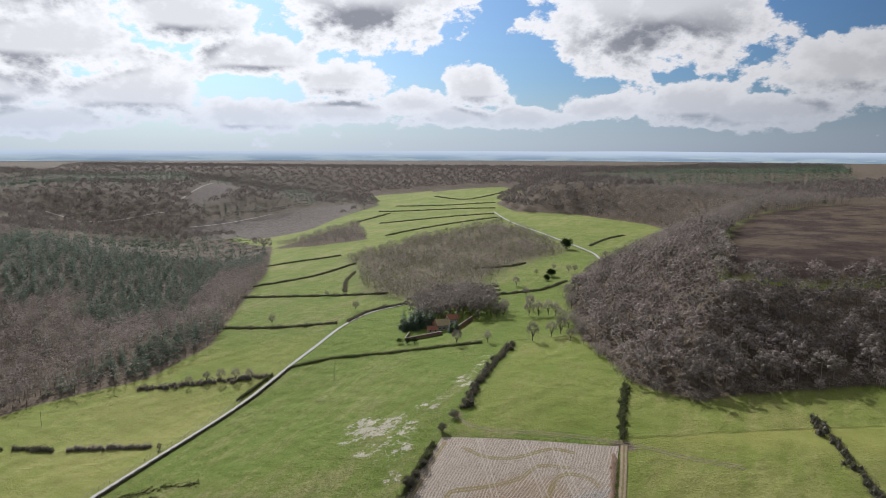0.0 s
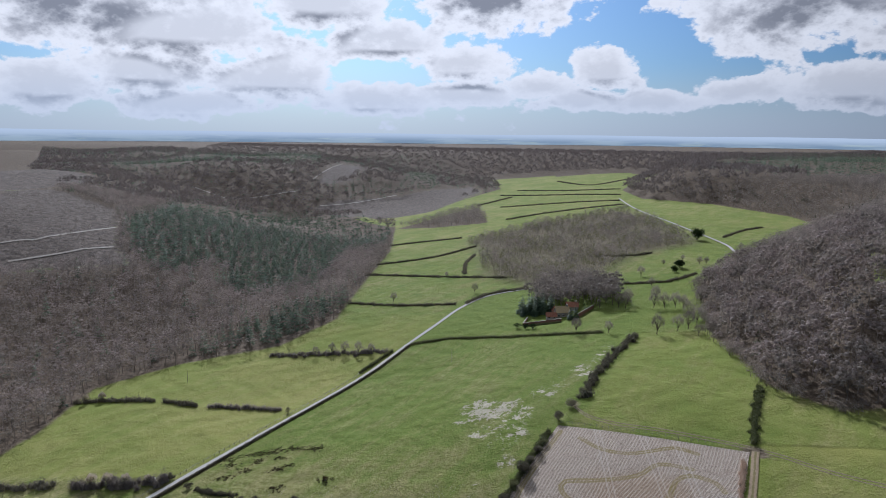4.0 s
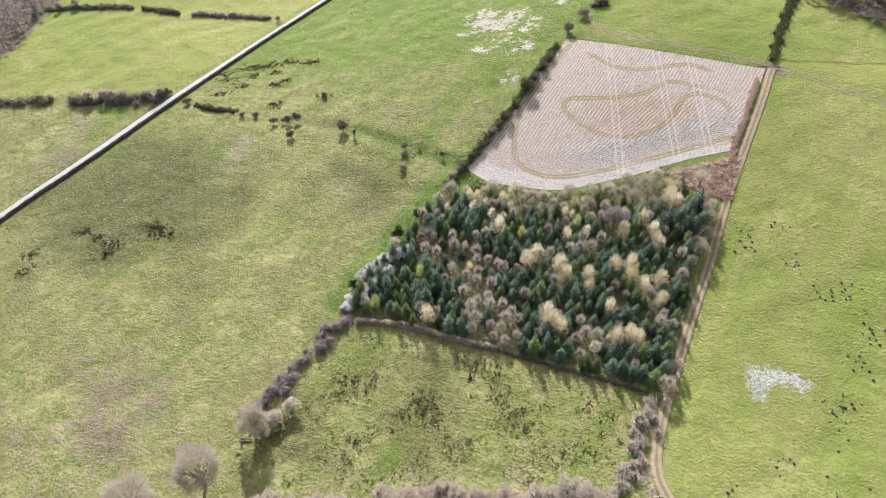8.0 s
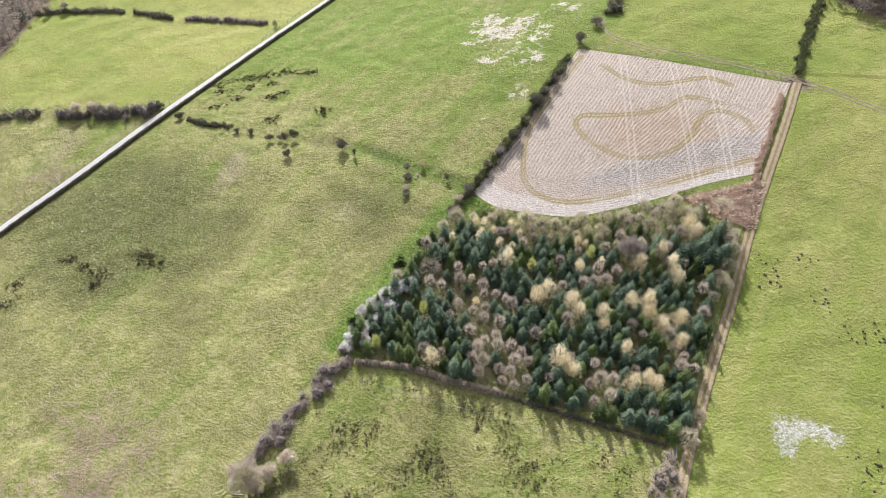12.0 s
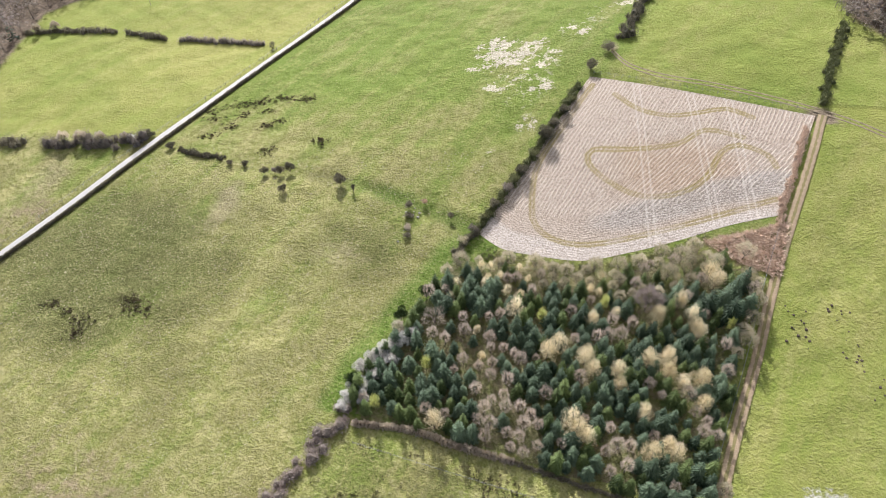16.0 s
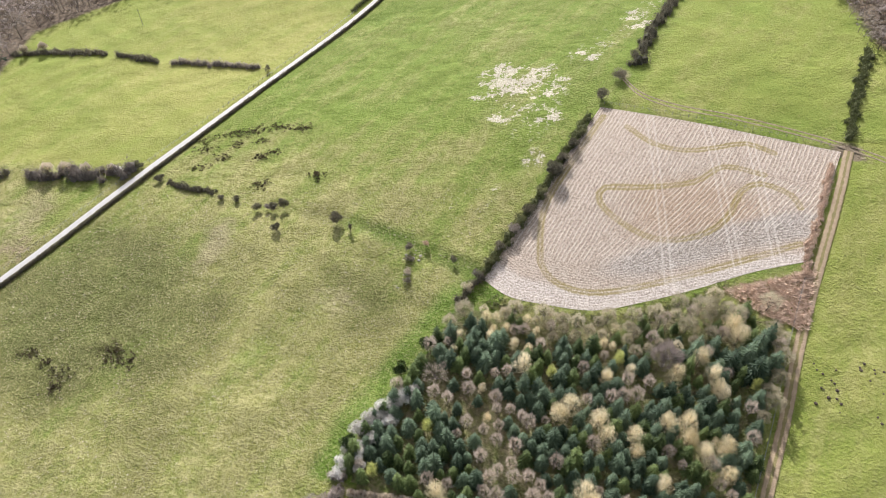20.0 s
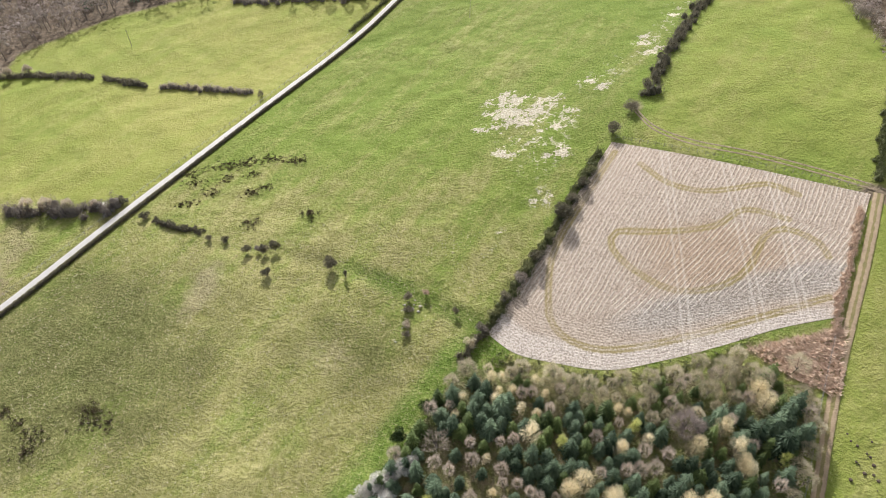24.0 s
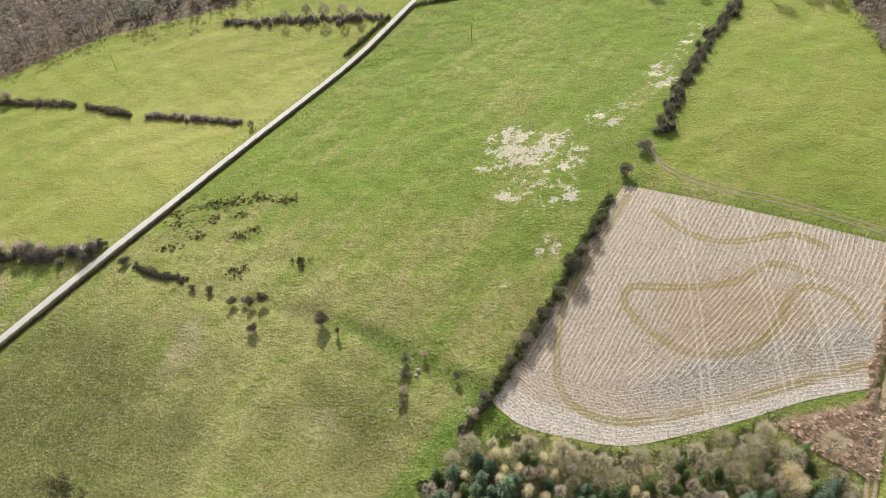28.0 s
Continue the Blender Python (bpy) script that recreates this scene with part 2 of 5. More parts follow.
grass = n.mix(n.span(n.math("ADD", speck, n.math("MULTIPLY", tone, 0.15)), 0.53, 0.66, 0.0, n.math("MULTIPLY", even, 0.5)), grass, (0.36, 0.33, 0.17))
tuft = n.math("MULTIPLY", n.span(n.noise(p, 0.75, 4.0, 0.75), 0.53, 0.60), n.span(n.math("ADD", n.noise(p, 0.06, 3.0), rough_at), 0.66, 1.0))
grass = n.mix(n.math("MULTIPLY", tuft, 0.5), grass, (0.085, 0.078, 0.034))
heath = n.mix(n.span(small, 0.35, 0.7), (0.17, 0.12, 0.085), (0.30, 0.225, 0.155))
grass = n.mix(n.span(n.math("ADD", n.attr("brown"), n.math("MULTIPLY", n.math("ADD", mid, small), 0.8)), 1.05, 1.5), grass, heath)
spots = n.math("ADD", n.math("MULTIPLY", n.noise(p, 0.35, 3.0, 0.6), 0.5), n.math("MULTIPLY", n.noise(p, 1.1, 4.0, 0.75), 0.5))
pale = n.math("MULTIPLY", n.span(n.math("ADD", spots, n.math("MULTIPLY", n.attr("pale"), 0.135)), 0.57, 0.615), n.span(n.attr("pale"), 0.06, 0.3))
grass = n.mix(n.math("MULTIPLY", pale, 0.92), grass, n.mix(n.span(grain, 0.3, 0.7), (0.36, 0.31, 0.22), (0.60, 0.54, 0.44)))
white = n.span(n.math("ADD", n.attr("white"), n.math("MULTIPLY", n.noise(p, 0.9, 4.0, 0.75), 0.8)), 0.84, 1.02)
grass = n.mix(n.math("MULTIPLY", white, n.span(speck, 0.42, 0.52, 0.35, 0.95)), grass, n.mix(n.span(grain, 0.3, 0.7), (0.26, 0.245, 0.21), (0.54, 0.52, 0.47)))
mud = n.span(n.math("ADD", n.attr("mud"), n.math("MULTIPLY", n.math("ADD", small, grain), 0.25)), 0.55, 0.95)
grass = n.mix(mud, grass, n.mix(small, (0.13, 0.10, 0.065), (0.25, 0.20, 0.14)))
leaf = n.mix(n.span(small, 0.3, 0.7), (0.075, 0.058, 0.04), (0.17, 0.13, 0.09))
grass = n.mix(n.span(n.math("ADD", n.attr("wood"), n.math("MULTIPLY", small, 4.0)), 0.5, 4.5), grass, leaf)
moor = n.mix(n.span(n.noise(p, 0.03, 5.0, 0.65), 0.42, 0.62), (0.055, 0.036, 0.027), (0.13, 0.095, 0.06))
moor = n.mix(n.span(small, 0.35, 0.75, 0.0, 0.5), moor, (0.045, 0.032, 0.025))
grass = n.mix(n.span(n.math("ADD", n.attr("moor"), n.math("MULTIPLY", mid, 20.0)), 0.0, 16.0), grass, moor)
clear = n.mix(n.span(n.noise(p, 0.22, 5.0, 0.75), 0.35, 0.65), (0.07, 0.056, 0.045), (0.165, 0.135, 0.11))
grass = n.mix(n.span(n.math("ADD", n.attr("clear"), n.math("MULTIPLY", mid, 20.0)), 4.0, 16.0), grass, clear)
clump = n.math("ADD", n.math("MULTIPLY", n.noise(p, 1.5, 4.0, 0.7), n.span(mid, 0.3, 0.65, 0.45, 1.2)), n.math("MULTIPLY", n.noise(p, 0.16, 3.0), 1.5))
finish(n, grass, 0.95, n.math("MULTIPLY", clump, n.math("ADD", n.math("MULTIPLY", even, 0.8), 0.2)), 0.95, spec=0.1)

# cropped stubble, in straw rows
m_stubble, n = material("stubble")
p = n.place()
warp = n.noise(p, 0.06, 3.0)
rowline = n.vmath("ADD", p, n.node("ShaderNodeCombineXYZ", {0: n.math("MULTIPLY", warp, 3.0), 1: 0.0, 2: 0.0}).outputs[0])
def straw_rows(angle):
    turned = n.node("ShaderNodeMapping", {0: rowline, 2: (0, 0, radians(angle))}).outputs[0]
    return n.node("ShaderNodeTexWave", {0: turned, 1: 0.30, 2: 1.8, 3: 3.0, 4: 0.8, 5: 0.65}).outputs["Fac"]


swing = n.span(n.math("ADD", n.attr("swing"), n.math("MULTIPLY", n.math("SUBTRACT", n.noise(p, 0.05, 2.0), 0.5), 0.7)), 0.3, 0.45)
rows = n.mix(swing, straw_rows(22), straw_rows(36))
rows2 = n.math("ADD", n.math("MULTIPLY", n.math("SINE", n.math("ADD", n.math("MULTIPLY", n.attr("headland"), 8.5), n.math("ADD", n.math("MULTIPLY", n.noise(p, 0.07, 3.0), 9.0), n.math("MULTIPLY", n.noise(p, 1.2, 3.0), 2.5)))), 0.5), 0.5)
head = n.span(n.math("ADD", n.attr("headland"), n.math("MULTIPLY", warp, 6.0)), 12.0, 16.0)
lines = n.span(n.mix(head, rows2, rows), 0.6, 0.95)
grain = n.noise(p, 2.2, 5.0, 0.8)
broken = n.span(n.noise(p, 0.35, 3.0), 0.3, 0.6, 0.3, 1.0)
blot = n.noise(p, 0.09, 4.0, 0.6)
straw = n.mix(n.span(grain, 0.36, 0.64), (0.19, 0.147, 0.106), (0.49, 0.41, 0.33))
straw = n.mix(n.math("MULTIPLY", n.span(n.math("ADD", n.attr("centre"), n.math("MULTIPLY", blot, 0.6)), 0.55, 1.1), 0.6), straw, n.mix(n.span(grain, 0.36, 0.64), (0.16, 0.105, 0.06), (0.40, 0.285, 0.18)))
straw = n.mix(n.math("MULTIPLY", n.span(n.attr("headband"), 0.1, 0.9), 0.65), straw, n.mix(n.span(grain, 0.42, 0.62), (0.15, 0.135, 0.115), (0.44, 0.41, 0.37)))
straw = n.mix(n.math("MULTIPLY", n.span(n.attr("headland"), 6.0, 3.5), 0.5), straw, n.mix(n.span(grain, 0.35, 0.6), (0.25, 0.22, 0.19), (0.62, 0.57, 0.52)))
straw = n.mix(n.math("MULTIPLY", n.math("MULTIPLY", lines, broken), n.span(n.attr("headland"), 8.0, 15.0, 0.25, 0.46)), straw, (0.66, 0.585, 0.49))
straw = n.mix(n.math("MULTIPLY", n.span(n.math("ADD", n.attr("wheel"), n.math("MULTIPLY", grain, 1.0)), 1.15, 0.6), n.span(n.noise(p, 0.12, 3.0), 0.3, 0.6, 0.35, 0.8)), straw, (0.225, 0.18, 0.06))
straw = n.mix(n.math("MULTIPLY", n.span(n.math("ADD", n.attr("tram"), n.math("MULTIPLY", grain, 0.7)), 0.72, 0.4), 0.4), straw, (0.62, 0.56, 0.48))
finish(n, straw, 0.95, n.math("ADD", n.math("MULTIPLY", lines, n.span(n.attr("headland"), 8.0, 15.0, 0.1, 0.3)), grain), 0.26, spec=0.1)

# lane
m_lane, n = material("lane_tarmac")
p = n.place()
worn = n.span(n.math("ABSOLUTE", n.math("SUBTRACT", n.math("ABSOLUTE", n.attr("across")), 0.8)), 0.5, 0.0)
tar = n.mix(n.noise(p, 0.4, 5.0, 0.7), (0.31, 0.297, 0.275), (0.44, 0.42, 0.39))
tar = n.mix(n.math("MULTIPLY", worn, 0.5), tar, (0.46, 0.44, 0.41))
edge = n.span(n.math("ADD", n.math("ABSOLUTE", n.attr("across")), n.noise(p, 1.2, 3.0)), 1.4, 1.75)
tar = n.mix(edge, tar, (0.13, 0.13, 0.06))
finish(n, tar, 0.9, n.noise(p, 6.0, 3.0), 0.04)

# farm track: two wheel ruts with grass between
m_track, n = material("farm_track")
p = n.place()
a = n.math("ADD", n.math("ABSOLUTE", n.attr("across")), n.math("MULTIPLY", n.math("SUBTRACT", n.noise(p, 0.7, 3.0), 0.5), 0.8))
rut = n.math("MULTIPLY", n.span(a, 0.2, 0.45), n.span(a, 1.3, 0.95))
dirt = n.mix(n.noise(p, 0.8, 5.0, 0.7), (0.20, 0.145, 0.09), (0.38, 0.295, 0.195))
verge = n.mix(n.noise(p, 0.8, 4.0), (0.12, 0.12, 0.045), (0.24, 0.19, 0.09))
finish(n, n.mix(rut, verge, dirt), 0.95, n.noise(p, 2.5, 4.0), 0.15)

m_forest_track = plain("forest_track", (0.20, 0.175, 0.14), (0.34, 0.30, 0.25), 0.3)

# far vale and sea of fields past the end of the land; haze painted into a glowing colour
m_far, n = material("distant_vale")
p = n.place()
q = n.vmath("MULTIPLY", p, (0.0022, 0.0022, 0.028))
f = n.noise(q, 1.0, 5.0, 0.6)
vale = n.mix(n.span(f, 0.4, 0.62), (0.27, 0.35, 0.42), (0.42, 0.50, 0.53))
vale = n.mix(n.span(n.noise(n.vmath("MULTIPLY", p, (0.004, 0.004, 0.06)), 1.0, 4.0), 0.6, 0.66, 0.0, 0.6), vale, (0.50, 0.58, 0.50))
# paler towards the top: painted haze
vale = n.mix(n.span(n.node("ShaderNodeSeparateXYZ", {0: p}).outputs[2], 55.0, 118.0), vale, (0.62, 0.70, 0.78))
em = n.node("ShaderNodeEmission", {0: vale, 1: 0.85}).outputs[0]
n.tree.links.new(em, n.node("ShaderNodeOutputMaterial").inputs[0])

# ---- the lie of the land ----
RIDGE_EAST = [(900, 250), (181, 256), (118, 250), (102, 246), (80, 269), (77, 300), (72, 336), (84, 448), (151, 582),
              (268, 745), (262, 835), (201, 965), (115, 1050), (97, 1230), (221, 1692), (900, 2300)]
WOOD_WEST = [(-700, 150), (-300, 190), (-232, 212), (-229, 236), (-238, 284), (-214, 312), (-180, 332), (-162, 344),
             (-145, 394), (-157, 484), (-179, 653), (-235, 887), (-330, 985), (-190, 1230), (-140, 1440), (-200, 1800)]
KNOLLS = [(-110, 110, 50, 5.3), (-40, 110, 50, 0.4), (40, 110, 50, -2.1), (-110, 190, 50, -2.2), (-45, 175, 45, 0.5),
          (30, 190, 50, -3.5), (60, 230, 50, 0.5), (0, 250, 50, 4.8), (-110, 280, 60, -9.1), (-80, 220, 45, 2.5)]

COMBE = [(-180, 930), (-420, 1030), (-620, 1080), (-900, 1060)]


def line_distance(x, y, line):
    """Distance from points to a polyline, and the side on which they lie (plus: to its right as it runs)."""
    best = np.full(np.shape(x), 1e9)
    side = np.ones(np.shape(x))
    for (ax, ay), (bx, by) in zip(line, line[1:]):
        ux, uy = bx - ax, by - ay
        k = np.clip(((x - ax) * ux + (y - ay) * uy) / (ux * ux + uy * uy), 0, 1)
        d = np.hypot(x - ax - k * ux, y - ay - k * uy)
        near = d < best
        side = np.where(near, np.where((x - ax) * uy - (y - ay) * ux > 0, 1.0, -1.0), side)
        best = np.minimum(best, d)
    return best, side


def inside_distance(x, y, ring):
    """Signed distance to a closed outline, plus inside."""
    best, _ = line_distance(x, y, ring + ring[:1])
    odd = np.zeros(np.shape(x), bool)
    for (ax, ay), (bx, by) in zip(ring, ring[1:] + ring[:1]):
        if ay != by:
            odd ^= ((ay > y) != (by > y)) & (x < (bx - ax) * (y - ay) / (by - ay) + ax)
    return np.where(odd, best, -best)


EAST_RING = RIDGE_EAST + [(5000, 2300), (5000, 250)]
WEST_RING = WOOD_WEST + [(-500, 2300), (-5000, 2300), (-5000, 150)]


def ease(v):
    v = np.clip(v, 0, 1)
    return v * v * (3 - 2 * v)


def height(x, y):
    """The lie of the land: a sloping valley floor, a ridge on either hand, a scarp across the end."""
    x, y = np.asarray(x, float), np.asarray(y, float)
    z = 16 * np.tanh((x + 20) / 150) + 13 * np.tanh((y - 165) / 70) - 4 - 6 * (1 - np.tanh((x + 215) / 40))
    for a, b, s, h in KNOLLS:
        z = z + h * np.exp(-((x - a) ** 2 + (y - b) ** 2) / (2 * s * s))
    east, west = inside_distance(x, y, EAST_RING), inside_distance(x, y, WEST_RING)
    roll = np.sin(x / 130 + 1.3) * np.cos(y / 170) + 0.5 * np.sin((x + y) / 75)
    z = z + 36 * ease(east / 95) + 22 * ease((east - 60) / 900) + 3 * roll * ease(east / 120)
    z = z + 70 * ease((west + 15) / 560) - 34 * ease((west - 500) / 800) + 7 * roll * ease(west / 200)
    z = z - 24 * ease(west / 150) * np.exp(-(line_distance(x, y, COMBE)[0] / 110) ** 2)
    scarp = ease((y - 1750 + 0.25 * x) / 550)
    z = z + scarp * np.maximum(0, 52 - z) * 0.95
    return z


def ground(x, y):
    return float(height(x, y))


def smooth_line(points, step):
    """A gently curved line through the points, as an array of places about step apart."""
    P = np.array([points[0], *points, points[-1]], float)
    out = []
    for a, b, c, d in zip(P, P[1:], P[2:], P[3:]):
        k = max(2, int(np.hypot(*(c - b)) / step))
        for u in np.linspace(0, 1, k, endpoint=False):
            out.append(0.5 * (2 * b + (c - a) * u + (2 * a - 5 * b + 4 * c - d) * u * u + (3 * b - a - 3 * c + d) * u ** 3))
    out.append(P[-1])
    return np.array(out)


def mesh_from(name, V, F, mat, attrs=None, smooth=False):
    """A mesh from arrays of places and of triangles or quads."""
    V, F = np.asarray(V, np.float32), np.asarray(F, np.int32)
    me = bpy.data.meshes.new(name)
    k = F.shape[1]
    me.vertices.add(len(V)), me.loops.add(F.size), me.polygons.add(len(F))
    me.vertices.foreach_set("co", V.ravel())
    me.loops.foreach_set("vertex_index", F.ravel())
    me.polygons.foreach_set("loop_start", np.arange(0, F.size, k, dtype=np.int32))
    me.polygons.foreach_set("loop_total", np.full(len(F), k, np.int32))
    me.polygons.foreach_set("use_smooth", np.full(len(F), smooth))
    me.update(calc_edges=True)
    for key, values in (attrs or {}).items():
        me.attributes.new(key, "FLOAT", "POINT").data.foreach_set("value", np.asarray(values, np.float32).ravel())
    me.materials.append(mat)
    return me


def soup(name, tris, mat, tint=None):
    """A mesh of loose triangles, tris of shape (n, 3, 3)."""
    T = np.asarray(tris, np.float32).reshape(-1, 3, 3)
    attrs = None if tint is None else {"tint": np.repeat(tint, 3)}
    return mesh_from(name, T.reshape(-1, 3), np.arange(len(T) * 3).reshape(-1, 3), mat, attrs)


LANE = [(-190, 96), (-178, 122), (-166, 146), (-153, 171), (-137, 209), (-129, 230), (-119, 259), (-112, 278), (-98, 313), (-87, 347),
        (-76, 380), (-66, 415), (-53, 441), (-35, 454), (-10, 464), (10, 470)]
FAR_LANE = [(170, 540), (150, 562), (143, 580), (144, 609), (139, 651), (131, 700), (118, 780), (100, 880), (90, 976), (85, 1070)]
TRACK = [(66, 221.5), (60.7, 203), (56, 188), (52, 175), (48, 160.5), (44, 144.5), (39.4, 129), (34, 109.5), (30.7, 96), (29.8, 88), (31.5, 82), (36, 76), (44, 67), (58, 52)]
STUBBLE_SOUTH = [(-25, 171), (-18, 167), (-9, 166), (3, 166), (15, 170), (27, 175), (40, 181), (52, 185)]
STUBBLE_NORTH = [(0, 234), (32, 228), (64, 221)]
STUBBLE = STUBBLE_SOUTH + [(56, 198), (64, 221), (0, 234), (-10, 204)]
PLANTATION = [(-30, 163), (-35, 151), (-40, 141), (-46, 128), (-47, 119), (-43, 115), (-19, 114), (2, 111), (27, 107), (32, 106), (40.5, 143), (46, 165), (44, 168), (31, 172), (14, 165), (-10, 162)]
BRACKEN_PATCH = [(33, 175), (53, 182), (50, 167), (44, 169)]
ROUGH_FIELD = [(-47, 112), (-60, 86), (-66, 68), (-30, 72), (20, 82), (29, 103), (2, 108), (-20, 111)]
MID_WOOD = [(-63, 511), (-78, 604), (-106, 703), (-80, 749), (-30, 823), (42, 883), (82, 919), (107, 790), (122, 625), (60, 562), (28, 490), (33, 454), (-17, 460)]
COPSE = [(-231, 857), (-202, 905), (-175, 983), (-141, 1062), (-99, 856), (-169, 825)]
MOOR = [(150, 332), (195, 324), (300, 330), (700, 330), (1200, 520), (620, 700), (400, 660), (290, 600), (225, 500), (170, 390)]
CLEARINGS = [[(-640, 560), (-645, 720), (-484, 632), (-377, 492), (-336, 453), (-425, 395)],
             [(-455, 1116), (-422, 1190), (-328, 1262), (-227, 1560), (-172, 1385), (-219, 1067), (-294, 987), (-398, 1080)],
             [(-495, 1243), (-532, 1387), (-544, 1535), (-485, 1532), (-452, 1346)]]
RIM_FIELD = [(-655, 660), (-664, 740), (-690, 850), (-735, 915), (-800, 950), (-1100, 950), (-1100, 640)]
FOREST_TRACKS = [[(-520, 395), (-456, 461), (-438, 477), (-425, 551)], [(-425, 425), (-399, 454), (-380, 489)], [(-680, 1102), (-624, 1085), (-602, 1083), (-556, 1118), (-507, 1181)],
                 [(-518, 1281), (-533, 1402), (-545, 1548)], [(-445, 1133), (-397, 1179), (-336, 1274)]]
SPRUCE_WEST = [[(-436, 578), (-525, 847), (-487, 1060), (-301, 951), (-205, 790), (-196, 671), (-227, 648), (-195, 482), (-251, 525), (-302, 520), (-309, 451), (-360, 483)],
               [(-279, 471), (-279, 561), (-236, 562), (-206, 467), (-240, 442)],
               [(-491, 1255), (-360, 1365), (-411, 1953), (-271, 1403), (-335, 1267), (-429, 1200)],
               [(-962, 1199), (-952, 2400), (-586, 1507), (-756, 1182), (-804, 1096)],
               [(-215, 322), (-165, 346), (-150, 395), (-152, 430), (-170, 440), (-185, 400), (-200, 350)],
               [(218, 740), (262, 748), (255, 800), (225, 790)]]
SPRUCE_EAST = [(330, 1050), (240, 1250), (319, 1463), (668, 1900), (1300, 1900), (900, 1000), (520, 760), (400, 800)]


def rim_field(x, y):
    """Arable land on the western plateau."""
    return inside_distance(x, y, RIM_FIELD) > 0


def span_line(lo, hi, fine_lo, fine_hi, step, grow):
    out = list(np.arange(fine_lo, fine_hi, step))
    s, v = step, out[-1]
    while v < hi:
        s *= grow
        v += s
        out.append(min(v, hi))
    s, v = step, out[0]
    left = []
    while v > lo:
        s *= grow
        v -= s
        left.append(max(v, lo))
    return np.array(left[::-1] + out)


RUTS = ([(65, 223.5), (52, 228), (37, 232.3), (22, 235.4), (11.5, 240.5), (6, 248.5)], [(67, 222.5), (74.5, 219), (86, 212), (102, 205)])
gx = span_line(-4700, 4700, -250, 150, 1.5, 1.06)
gy = span_line(-600, 4700, 45, 400, 1.5, 1.035)
GX, GY = np.meshgrid(gx, gy)
X, Y = GX.ravel(), GY.ravel()
lane_d, _ = line_distance(X, Y, LANE)
track_d, _ = line_distance(X, Y, TRACK)
stub_d = inside_distance(X, Y, STUBBLE)
east_d, west_d = inside_distance(X, Y, EAST_RING), inside_distance(X, Y, WEST_RING)
moor_d = inside_distance(X, Y, MOOR)
clear_d = np.max([inside_distance(X, Y, c) for c in (*CLEARINGS, RIM_FIELD)], axis=0)
plant_d, rough_d = inside_distance(X, Y, PLANTATION), inside_distance(X, Y, ROUGH_FIELD)
ditch_d, _ = line_distance(X, Y, [(-96, 191), (-68, 187), (-46, 179), (-27, 173)])
rut_d = np.min([line_distance(X, Y, c)[0] for c in RUTS], axis=0)
Z = height(X, Y) - 0.06 * (rut_d < 3)
Z += 0.25 * np.sin(X * 0.31 + 2 * np.sin(Y * 0.11)) * np.cos(Y * 0.27) * ease(lane_d / 12) * ease(track_d / 8) * ease(rut_d / 8) * ease(-stub_d / 6)
Z -= 0.22 * (lane_d < 3.2) + 0.4 * (line_distance(X, Y, FAR_LANE)[0] < 8) + 0.2 * (track_d < 3.0) + 0.16 * ease((stub_d + 0.2) / 1.5)
Z -= 0.7 * np.exp(-(ditch_d / 2.2) ** 2)
wood = np.maximum(np.where((moor_d > -6), -20, east_d - 3), np.where(clear_d > 0, -20, west_d))
wood = np.maximum(wood, np.maximum(np.minimum(0.1 * inside_distance(X, Y, MID_WOOD), 1.6), inside_distance(X, Y, COPSE)))
wood = np.maximum(wood, np.where(plant_d > 0, 0.6, -20))
wood = np.maximum(wood, np.where((Y > 1780 - 0.25 * X) | (Y > 2400), 50.0, -50.0))
wood = np.where(rim_field(X, Y), -50.0, wood)
# dry or lush, field by field
lane_side = line_distance(X, Y, LANE)[1]
tone = np.full(X.shape, 0.02)
tone += 0.16 * ease((205 - Y) / 50) * ease((20 - X) / 30)
tone -= 0.16 * ease((Y - 195) / 40) * (lane_side > 0)
tone -= 0.15 * ease((Y - 345) / 25)
tone -= 0.06 * rough_d.clip(0, 6) / 6
# dark turf, plus cloud shade painted into the south-west slope beside the lane
moss_shade = 0.52 * np.exp(-(((X + 128) / 40) ** 2 + ((Y - 150) / 34) ** 2)) + 0.25 * np.exp(-(((X + 52) / 18) ** 2 + ((Y - 165) / 14) ** 2)) + 0.2 * np.exp(-(((X + 70) / 30) ** 2 + ((Y - 335) / 18) ** 2))
moss_shade += 0.3 * (plant_d > 0) + 0.16 * ease(rough_d / 5)
moss_shade += 0.22 * np.exp(-(ditch_d / 3.0) ** 2) + 0.16 * ease((200 - Y) / 30) * (lane_side > 0) * (X < 0)
yellow = 0.75 * (lane_side < 0) * ease((Y - 197) / 8) * ease((420 - Y) / 60)
yellow += 0.55 * ease((X - 50 - (Y - 180) * 0.25) / 6) * (Y < 226) + 0.45 * ease((stub_d < -2) * (Y - 229 + 0.2 * X) / 20) * ease((X - 5 - (Y - 240) * 0.3) / 8) * (Y < 345)
yellow = np.maximum(yellow, 0.35 * ease((Y - 500) / 300))
brown = 0.45 * np.exp(-(((X + 100) / 34) ** 2 + ((Y - 78) / 26) ** 2)) + 0.28 * np.exp(-(((X + 165) / 14) ** 2 + ((Y - 165) / 22) ** 2))
brown += 0.4 * np.exp(-(((X + 14) / 9) ** 2 + ((Y - 372) / 5) ** 2))
brown += 0.42 * (inside_distance(X, Y, BRACKEN_PATCH) > -1)
rough = 0.30 * ease(rough_d / 6) + 0.20 * ease((200 - Y) / 30) * (lane_side > 0) * (X < 20) * (rough_d < 0)
rough += 0.35 * np.exp(-(((X + 112) / 22) ** 2 + ((Y - 212) / 14) ** 2))
